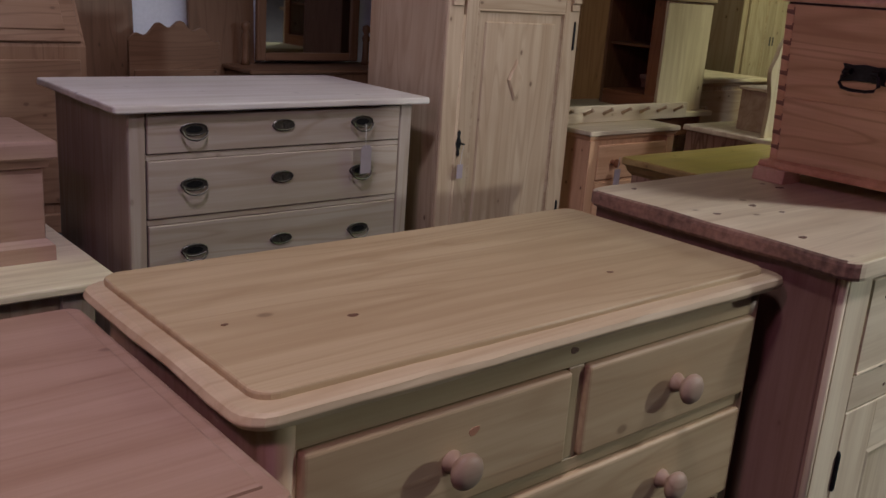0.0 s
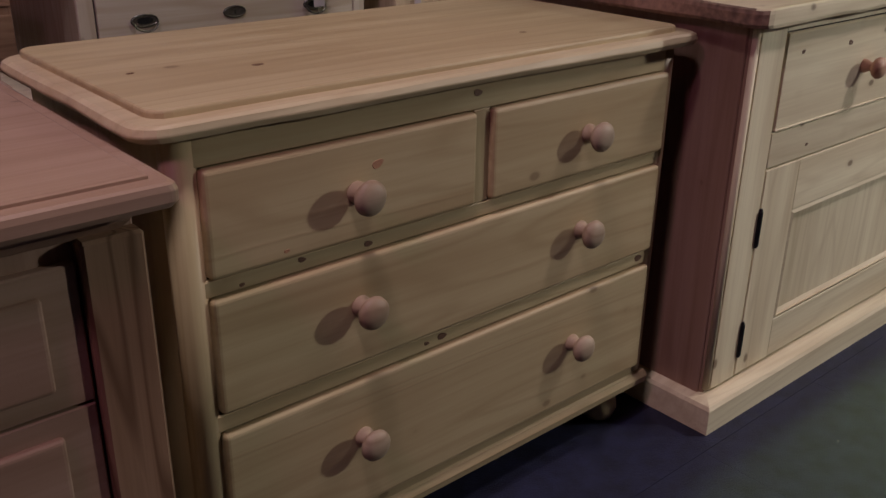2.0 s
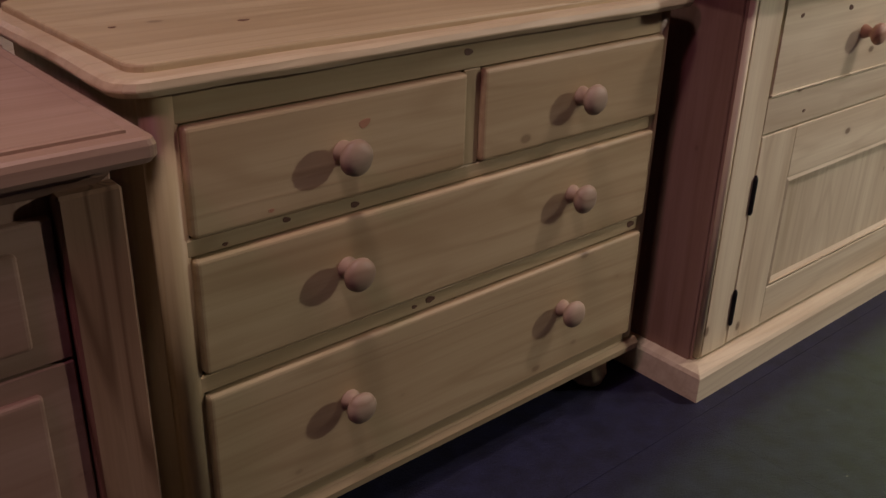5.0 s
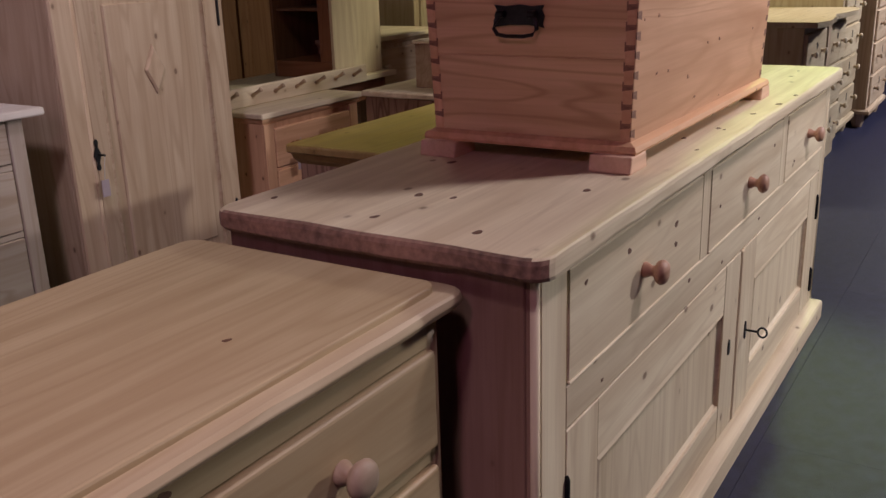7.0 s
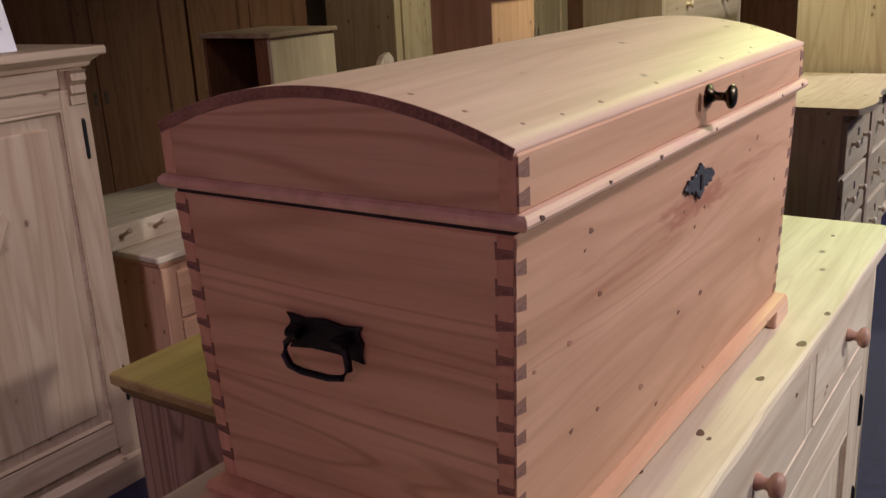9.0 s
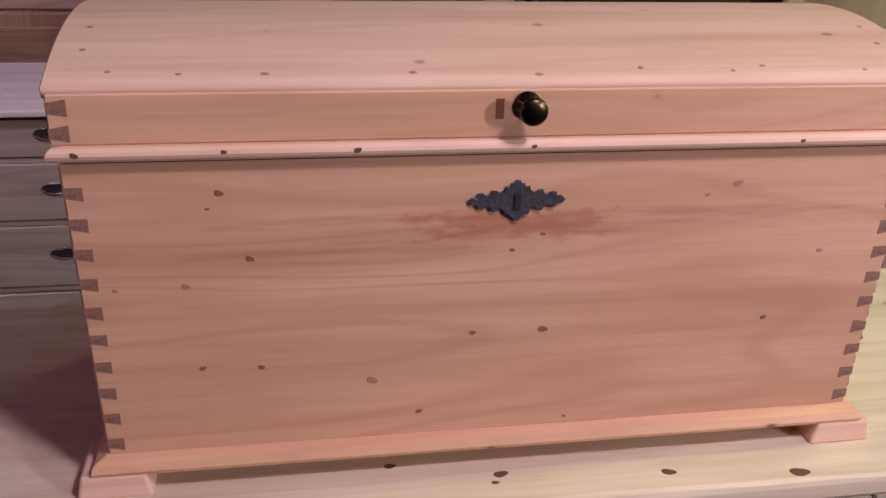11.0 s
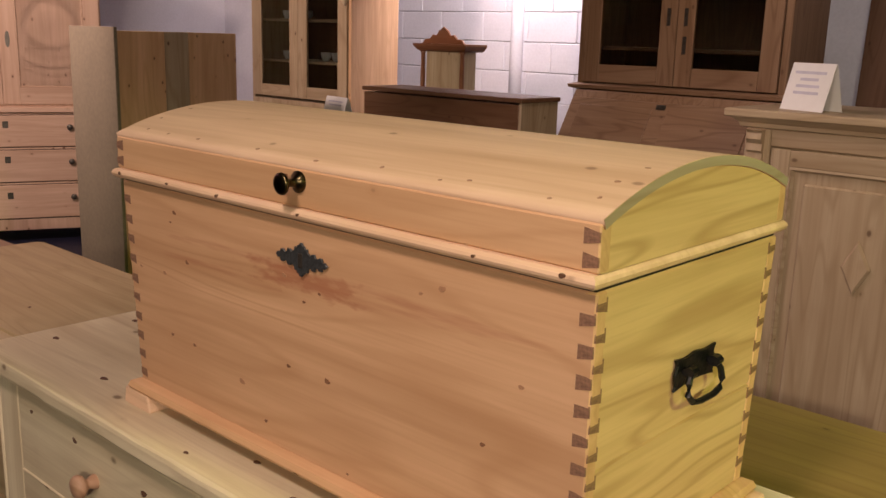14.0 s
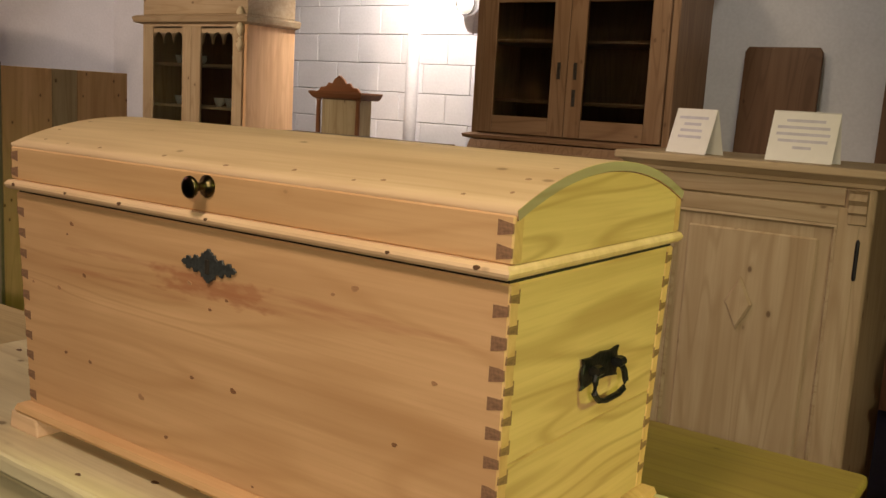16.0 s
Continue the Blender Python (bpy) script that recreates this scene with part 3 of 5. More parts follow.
def sideboard():
    x0, y0 = 2.04, 1.168
    t = thing("sideboard", "long stripped pine sideboard with three drawers over two doors", "sideboard", x0, y0)
    w, d, h = 2.36, 0.65, 0.920
    top = part("top", worn_top(0, w, 0, d, h - 0.036, h, 0.036, 0.010, 0.0022), pine_c("x"), t, "thick pine boards with dark worn edges")
    top.data.materials.append(END_C)
    for p in top.data.polygons:
        p.material_index = 1 if p.normal.x < -0.35 else 0
    b0, b1 = 0.034, w - 0.045
    # dark red sides: own colour plus some shade mixed into the wood
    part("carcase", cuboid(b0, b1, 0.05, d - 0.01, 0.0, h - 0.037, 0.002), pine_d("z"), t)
    for cx in (b0 + 0.012, b1 - 0.012):
        part("reeding", lathe([(0.007, 0.075), (0.007, h - 0.037)], 10, Matrix.Translation((cx, 0.048, 0))), pine_a("z"), t)
        part("corner_bead", lathe([(0.008, 0.085), (0.008, h - 0.037)], 12, Matrix.Translation((cx, 0.038, 0))), pine_c("z"), t, smooth=True)
    f = 0.032
    part("stile", cuboid(b0 + 0.022, 0.148, f, 0.052, 0.08, h - 0.037, 0.002), pine_c("z"), t)
    part("stile", cuboid(w - 0.115, b1 - 0.022, f, 0.052, 0.08, h - 0.037, 0.002), pine_c("z"), t)
    part("top_rail", cuboid(0.149, w - 0.116, f + 0.001, 0.052, 0.862, h - 0.0375, 0.001), pine_c("x"), t)
    part("rail", cuboid(0.149, w - 0.116, f, 0.052, 0.578, 0.655, 0.002), pine_c("x"), t)
    knots(top, "top", h + 0.0012, ((0.242, 0.368, 11), (0.399, 0.109, 9), (0.817, 0.038, 6), (0.931, 0.103, 7), (1.076, 0.067, 9), (1.303, 0.043, 9), (1.482, 0.02, 12), (1.656, 0.014, 8), (1.786, 0.37, 9), (1.804, 0.528, 13), (1.845, 0.61, 9), (0.502, 0.456, 10), (0.25, 0.30, 8), (0.087, 0.355, 9), (0.085, 0.156, 9), (1.065, 0.05, 5), (0.114, 0.60, 7), (1.95, 0.20, 8), (2.12, 0.42, 10), (2.2, 0.12, 7)), flat=True)
    knots(t, "drawer", f - 0.0016, ((0.415, 0.812, 8), (0.68, 0.794, 9), (0.682, 0.750, 8), (1.003, 0.752, 6), (0.22, 0.815, 6), (1.52, 0.80, 7), (1.80, 0.70, 6)))
    knots(t, "rail", f - 0.0006, ((0.30, 0.605, 5), (0.79, 0.636, 7), (1.05, 0.60, 6), (1.40, 0.62, 6)))
    for a, b in ((0.862, 0.918), (1.618, 1.676)):
        part("divider", cuboid(a, b, f, 0.052, 0.656, 0.861, 0.002), pine_c("z"), t)
    for a, b, k in ((0.152, 0.860, 0.495), (0.920, 1.616, 1.262), (1.678, w - 0.118, 1.985)):
        part("drawer_gap_shade", cuboid(a - 0.003, b + 0.003, f + 0.006, 0.0525, 0.657, 0.861, 0), GAP, t)
        dr = part("drawer_front", cuboid(a + 0.002, b - 0.002, f - 0.001, 0.05, 0.660, 0.858, 0.003, 1), pine_c("x"), t)
        part("cock_bead", cuboid(a + 0.002, b - 0.002, f - 0.004, f + 0.01, 0.658, 0.6625, 0.002), pine_c("x"), dr)
        turned_knob(dr, k, f - 0.001, 0.752, knobwood("x"), 0.0245, 0.048, "reddish turned wooden knob")
    for a, b, hx in ((0.152, 1.236, 0.150), (1.262, w - 0.118, w - 0.117)):
        part("door_gap_shade", cuboid(a - 0.004, b + 0.004, 0.0485, 0.0525, 0.078, 0.577, 0), GAP, t)
        dr = panel_door(t, a, b, f, 0.082, 0.574, pine_c, 0.135, 0.120, 0.100)
        for hz in (0.175, 0.445):
            hinge(dr, hx, f - 0.002, hz)
    part("meeting_strip", cuboid(1.2375, 1.2605, f - 0.004, 0.05, 0.082, 0.574, 0.003), pine_c("z"), t)
    part("keyhole_plate", prism([(0.008 * math.cos(radians(a)), 0.022 * math.sin(radians(a))) for a in range(0, 360, 24)], 0.003), IRON, t).location = (1.165, f - 0.003, 0.33)
    key = part("key", tube([(0, 0.004, 0), (0, -0.036, 0)], 0.0032), IRON, t, "iron key in the lock")
    key.location = (1.330, f, 0.318)
    part("bow", tube([(0, -0.048 + 0.012 * math.cos(radians(a)), 0.014 * math.sin(radians(a))) for a in range(0, 361, 24)], 0.003), IRON, key)
    part("key_plate", prism([(0.009 * math.cos(radians(a)), 0.026 * math.sin(radians(a))) for a in range(0, 360, 24)], 0.003), IRON, t).location = (1.330, f - 0.003, 0.318)
    part("plinth", moulded([(0.0, 0.0), (0.027, 0.0), (0.027, 0.060), (0.022, 0.068), (0.010, 0.072), (0.0, 0.074)], b0 - 0.002, b1 + 0.002, 0.022, d - 0.01), pine_c("x"), t)


def ornate_plate():
    """The outline of a pierced lock plate: a lozenge with leafy scrolled ends."""
    right = [(0.003, 0.031), (0.006, 0.026), (0.010, 0.026), (0.012, 0.021), (0.018, 0.022), (0.019, 0.016), (0.026, 0.011), (0.030, 0.015), (0.038, 0.016), (0.040, 0.010), (0.046, 0.008), (0.050, 0.012), (0.058, 0.012), (0.060, 0.005), (0.066, 0.006), (0.073, 0.0)]
    low = [(x, -z) for x, z in right[-2::-1]]
    half = right + low
    return half + [(-x, z) for x, z in half[::-1]]


def iron_bail(parent, side):
    """The chest's end handle; side is -1 or 1."""
    p = [(-0.058, -0.028), (-0.054, -0.020), (-0.058, 0.0), (-0.052, 0.014), (-0.058, 0.025), (-0.03, 0.022), (0.0, 0.026), (0.03, 0.022), (0.058, 0.025), (0.052, 0.014), (0.058, 0.0), (0.054, -0.020), (0.058, -0.028), (0.02, -0.022), (-0.02, -0.022)]
    h = part("handle", prism(p, 0.004, 0.001), IRON, parent, "black iron drop handle on a shaped plate")
    for sx in (-0.036, 0.036):
        part("eye", lathe([(0.009, -0.008), (0.009, 0.008)], 10, pose(sx, -0.010, 0.004, 0, 90)), IRON, h)
    pts = [(-0.036, -0.010, 0.004), (-0.047, -0.014, -0.012), (-0.050, -0.016, -0.030), (-0.040, -0.018, -0.043), (-0.02, -0.019, -0.047), (0.02, -0.019, -0.047), (0.040, -0.018, -0.043), (0.050, -0.016, -0.030), (0.047, -0.014, -0.012), (0.036, -0.010, 0.004)]
    part("bail", tube(pts, 0.0048), IRON, h)
    return h


def trunk():
    cx, cy = 3.119, 1.487
    t = thing("domed_trunk", "orange pine dome-topped trunk with dovetailed corners standing on a sideboard", "trunk", cx, cy, 0.920)
    W, D = 0.512, 0.238  # half width and half depth under the lid
    wb, db = 0.503, 0.222
    z0, z1 = 0.054, 0.440
    # four boards, leaning a little outwards
    def slab(pts, name, mat):
        bm = bmesh.new()
        vs = [bm.verts.new(p) for p in pts]
        for f in ((0, 1, 2, 3), (7, 6, 5, 4), (0, 4, 5, 1), (1, 5, 6, 2), (2, 6, 7, 3), (3, 7, 4, 0)):
            bm.faces.new([vs[i] for i in f])
        bmesh.ops.bevel(bm, geom=bm.edges[:], offset=0.0025, segments=1, affect="EDGES")
        return part(name, bm, mat, t)
    k = 0.022
    front = slab([(-wb, -db, z0), (wb, -db, z0), (wb, -db + k, z0), (-wb, -db + k, z0), (-W, -D, z1), (W, -D, z1), (W, -D + k, z1), (-W, -D + k, z1)], "front_board", lock_stain(wood("pine_trunk_front", (0.68, 0.405, 0.235), "x", 0.70, 0, 0.58, 0.3, streak=0.30)))
    slab([(-wb, db - k, z0), (wb, db - k, z0), (wb, db, z0), (-wb, db, z0), (-W, D - k, z1), (W, D - k, z1), (W, D, z1), (-W, D, z1)], "back_board", pine_t("x"))
    ends = {}
    for s in (-1, 1):
        def at(u):
            return wb + (W - wb) * u, db + (D - db) * u
        for u0, u1 in ((0.0, 0.415), (0.415, 1.0)):
            pts = []
            for u in (u0, u1):
                ww, dd = at(u)
                z = z0 + (z1 - z0) * u
                pts += [(s * (ww - .0015), -dd + .0015, z), (s * (ww - k), -dd + .0015, z), (s * (ww - k), dd - .0015, z), (s * (ww - .0015), dd - .0015, z)]
            ends[s] = slab(pts, "end_board", pine_te("y"))
    # dovetails: end grain showing on the front at both sides and on the ends
    n = 10
    tail = part("dovetail", prism([(0, 0.0045), (0.021, 0.0), (0.021, 0.022), (0, 0.0175)], 0.002), END, front, "dark end grain")
    first = True
    def lean(z):
        u = (z - z0) / (z1 - z0)
        return wb + (W - wb) * u, db + (D - db) * u
    for s in (-1, 1):
        for i in range(n):
            z = z0 + 0.008 + i * (z1 - z0 - 0.014) / n
            ww, dd = lean(z)
            m = Matrix.Translation((s * (ww - 0.0004), -dd - 0.0007, z + random.uniform(-.002, .002))) @ Matrix.Diagonal((-s, 1, random.uniform(.85, 1.1), 1))
            if first:
                tail.matrix_basis, first = m, False
            else:
                again(tail, "dovetail", m)
            for fy in (-1, 1):
                m2 = Matrix.Translation((s * (ww + 0.0007), fy * (dd - 0.0002), z + 0.018)) @ pose(0, 0, 0, 0, 0, 90 if s > 0 else -90) @ Matrix.Diagonal((-1 if s * fy > 0 else 1, 1, 0.8, 1))
                again(tail, "dovetail", m2, ends[s])
    # base moulding and block feet
    part("base_moulding", moulded([(0.0, 0.034), (0.015, 0.034), (0.018, 0.040), (0.014, 0.050), (0.0, 0.056)], -wb - 0.002, wb + 0.002, -db - 0.002, db, True), pine_t("x"), t, "rough-edged base moulding")
    for sx in (-1, 1):
        for sy in (-1, 1):
            xa, xb = sorted((sx * (wb + 0.040), sx * (wb - 0.052)))
            ya, yb = sorted((sy * (db + 0.018), sy * (db - 0.07)))
            fb = cuboid(xa, xb, ya, yb, 0.0, 0.0345, 0.004, 2)
            for v in fb.verts:
                if v.co.z > 0.02 and abs(v.co.x) < wb - 0.02:
                    v.co.x += sx * 0.006
                if v.co.z > 0.02 and abs(v.co.x) > wb:
                    v.co.x -= sx * 0.005
            part("foot", fb, pine_l("x"), t, "pale split wooden block foot")
    # lid: rim boards, half-round lip and a bent plank top
    lz, rim = z1 + 0.005, z1 + 0.073
    # black filler box for the shade in the open joint under the lid
    part("lid_gap_shade", cuboid(-W + 0.004, W - 0.004, -D + 0.004, D - 0.004, z1 - 0.002, lz + 0.004, 0), GAP, t)
    lid = part("lid", cuboid(-W - 0.003, W + 0.003, -D - 0.006, -D + 0.016, lz + 0.018, rim + 0.006, 0.002), pine_t("x"), t)
    part("back_rim", cuboid(-W - 0.003, W + 0.003, D - 0.016, D + 0.006, lz + 0.018, rim + 0.006, 0.002), pine_t("x"), lid)
    prof = [(-0.004, lz), (0.008, lz + 0.001), (0.012, lz + 0.005), (0.0135, lz + 0.009), (0.012, lz + 0.013), (0.008, lz + 0.017), (-0.004, lz + 0.018)]
    part("lip", moulded(prof, -W + 0.006, W - 0.006, -D - 0.004, D + 0.004, True), pine_l("x"), lid, "worn half-round lip")
    knots(lid, "lip", -D - 0.0178, ((-0.49, lz + 0.010, 4), (-0.335, lz + 0.011, 3), (-0.19, lz + 0.010, 4), (0.012, lz + 0.010, 3), (0.345, lz + 0.010, 3), (0.475, lz + 0.011, 4)))
    sag, chord = 0.049, D + 0.0005
    R = (chord * chord + sag * sag) / (2 * sag)
    amax = math.asin(chord / R)
    def arc(r, i, m=22):
        a = -amax + 2 * amax * i / m
        return r * math.sin(a), rim + sag - R + r * math.cos(a)
    bm = bmesh.new()
    rows = []
    for r in (R, R + 0.013):
        rows.append([[bm.verts.new((x, *arc(r, i))) for i in range(23)] for x in (-W - 0.005, W + 0.005)])
    for i in range(22):
        bm.faces.new((rows[1][0][i], rows[1][1][i], rows[1][1][i + 1], rows[1][0][i + 1]))
        bm.faces.new((rows[0][0][i], rows[0][0][i + 1], rows[0][1][i + 1], rows[0][1][i]))
    for e in (0, 1):  # end strips on corners of their own, so that the curve shades evenly
        rim_ = [[bm.verts.new(v.co) for v in rows[q][e]] for q in (0, 1)]
        for i in range(22):
            bm.faces.new((rim_[0][i], rim_[1][i], rim_[1][i + 1], rim_[0][i + 1]))
    for i in (0, 22):
        bm.faces.new((rows[0][0][i], rows[0][1][i], rows[1][1][i], rows[1][0][i]))
    top = part("bent_top", bm, pine_l("x"), lid, "bent pale pine top with small nails", smooth=False)
    for p in top.data.polygons:
        p.use_smooth = abs(p.normal.x) < 0.5
    for s in (-1, 1):
        pts = [arc(R - 0.0006, i) for i in range(23)]
        e = prism([(-D, lz + 0.018)] + [(max(-D, min(D, y)), z) for y, z in pts] + [(D, lz + 0.018)], 0.018)
        bmesh.ops.transform(e, matrix=Matrix.Translation((s * (W + 0.0025) - (0.018 if s > 0 else 0), 0, 0)) @ Matrix(((0, 1, 0, 0), (1, 0, 0, 0), (0, 0, 1, 0), (0, 0, 0, 1))), verts=e.verts)
        part("lid_end", e, pine_te("y"), lid)
        band = bmesh.new()
        o = [[band.verts.new((s * (W + 0.0058), *arc(rr, i))) for i in range(23)] for rr in (R + 0.0005, R + 0.0125)]
        for i in range(22):
            band.faces.new((o[0][i], o[1][i], o[1][i + 1], o[0][i + 1]))
        part("end_grain_edge", band, END if s < 0 else pine_e("y"), lid)
        for i, z in enumerate((lz + 0.026, lz + 0.054)):
            again(tail, "dovetail", Matrix.Translation((s * (W + 0.0026), -D - 0.0067, z - 0.004)) @ Matrix.Diagonal((-s, 1, 0.85, 1)), lid)
    nail = part("nail", lathe([(0.0042, -0.001), (0.0038, 0.0012), (0.001, 0.002)], 8), PEG, lid, "small wooden peg in the lid")
    spots = [(x + random.uniform(-.02, .02), 1) for x in (-0.46, -0.36, -0.27, -0.13, 0.0, 0.13, 0.25, 0.29, 0.44)] + [(0.485, 2), (0.48, 4), (0.487, 6), (-0.485, 3), (-0.486, 6)]
    for j, (x, i) in enumerate(spots):
        y, z = arc(R + 0.0124, i + random.uniform(-0.3, 0.5))
        m = Matrix.Translation((x, y, z)) @ pose(0, 0, 0, math.degrees(amax - 2 * amax * i / 22)) @ Matrix.Diagonal((random.uniform(0.7, 1.5), random.uniform(0.7, 1.1), 0.5, 1))
        if j:
            again(nail, "nail", m)
        else:
            nail.matrix_basis = m
    for name, spots in (("dark", ((-0.345, 0.403, 6), (-0.315, 0.32, 6), (-0.045, 0.204, 5), (0.047, 0.204, 7), (0.35, 0.204, 5), (-0.379, 0.174, 5), (-0.309, 0.171, 5), (0.036, 0.338, 4), (-0.001, 0.318, 4), (-0.111, 0.09, 5), (-0.359, 0.384, 3), (0.087, 0.066, 3))), ("pale", ((-0.172, 0.142, 8), (0.28, 0.397, 7), (-0.046, 0.351, 6), (0.242, 0.383, 4), (-0.47, 0.285, 4), (-0.39, 0.287, 6), (0.41, 0.30, 5)))):
        for x, z, mm in spots:
            knots(front, name, -lean(z)[1] - 0.0006, ((x, z, mm * 0.8),), KNOT_RED if name == "dark" else KNOT_PALE)
    # hardware
    kn = part("lid_knob", lathe([(0.021, -0.002), (0.022, 0.003), (0.012, 0.007), (0.008, 0.014), (0.008, 0.024), (0.012, 0.029), (0.020, 0.032), (0.022, 0.035), (0.0215, 0.038), (0.018, 0.0405), (0.010, 0.0420), (0.002, 0.0425)], 22, TO_FRONT), BRASS, lid, "dark aged brass spool knob", smooth=True)
    kn.scale = (0.74, 0.9, 0.74)
    kn.location = (0.003, -D - 0.006, rim - 0.012)
    # the knob's pinkish shadow to its left, laid on as a red-brown patch
    part("shut_mark", cuboid(-0.033, -0.023, -D - 0.0066, -D - 0.004, rim - 0.028, rim - 0.004, 0.0005), mahog("x"), lid, "reddish cast shadow of the knob, laid on as a thin patch")
    es = part("escutcheon", prism(ornate_plate(), 0.003, 0.0008), PLATE, t, "blackened ornate iron lock plate with a keyhole")
    es.scale = (0.82, 1, 0.82)
    es.location = (0.0, -D + 0.0035 - 0.0055, 0.384)
    part("keyhole", cuboid(-0.0055, 0.0055, -0.0022, 0.002, -0.015, 0.012, 0.003, 2), GAP, es)
    for s in (-1, 1):
        h = iron_bail(t, s)
        h.matrix_basis = Matrix.Translation((s * (W - 0.0012 + 0.0035), 0.012, 0.294)) @ pose(0, 0, 0, 0, 0, 90 if s > 0 else -90) @ Matrix.Diagonal((0.95, 1, 0.82, 1))


chest_a()
chest_b()
sideboard()
trunk()


# ---- the things behind ----
def chest_e():
    t = thing("chest_of_drawers", "grey limed pine chest of three drawers with dark metal handles", "chest", 1.489, 3.241)
    w, d, h = 1.245, 0.74, 0.917
    # top drawn paler than the carcase and drawers
    part("top", worn_top(0, w, 0, d, h - 0.024, h, 0.010, 0.006, 0.0008), pine_g("x"), t, "top in paler grey pine than the front")
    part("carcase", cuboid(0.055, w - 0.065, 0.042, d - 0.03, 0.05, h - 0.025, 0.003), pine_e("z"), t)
    part("stile", cuboid(0.055, 0.112, 0.030, 0.046, 0.05, h - 0.025, 0.004), pine_e("z"), t)
    part("stile", cuboid(w - 0.120, w - 0.065, 0.030, 0.046, 0.05, h - 0.025, 0.004), pine_e("z"), t)
    L, R = 0.114, w - 0.122
    for z0, z1 in ((0.756, 0.884), (0.540, 0.733), (0.300, 0.516)):
        part("rail", cuboid(L, R, 0.034, 0.046, z0 - 0.022, z0 - 0.003, 0.002), pine_e("x"), t)
        part("drawer_gap_shade", cuboid(L, R, 0.040, 0.0425, z0 - 0.003, z1 + 0.003, 0), GAP, t)
        dr = part("drawer_front", cuboid(L + 0.003, R - 0.003, 0.028, 0.044, z0, z1, 0.003), pine_e("x"), t)
        zz = (z0 + z1) / 2 + 0.012
        drop_handle(dr, 0.275, 0.028, zz, 0.098)
        plate_handle(dr, 0.61, 0.028, zz, 0.090)
        drop_handle(dr, 0.945, 0.028, zz, 0.098)
    part("plinth", cuboid(0.055, w - 0.065, 0.030, 0.046, 0.05, 0.272, 0.003), pine_e("x"), t)
    for fx in (0.10, w - 0.11):
        for fy in (0.08, d - 0.08):
            bun_foot(t, fx, fy, 0.05, 0.035, pine_e("z"))
    g = thing("price_tag", "buff card price tag hanging on a string from a drawer handle", "tag", 2.432, 3.241, 0.66)
    part("card", prism([(-0.024, -0.055), (0.024, -0.055), (0.024, 0.04), (0.014, 0.052), (-0.014, 0.052), (-0.024, 0.04)], 0.0015), TAG, g).location = (0.005, -0.004, 0.035)
    part("string", tube([(0.003, -0.003, 0.080), (0.0, -0.004, 0.12), (0.006, 0.006, 0.165)], 0.0012, 6), LINT, g)


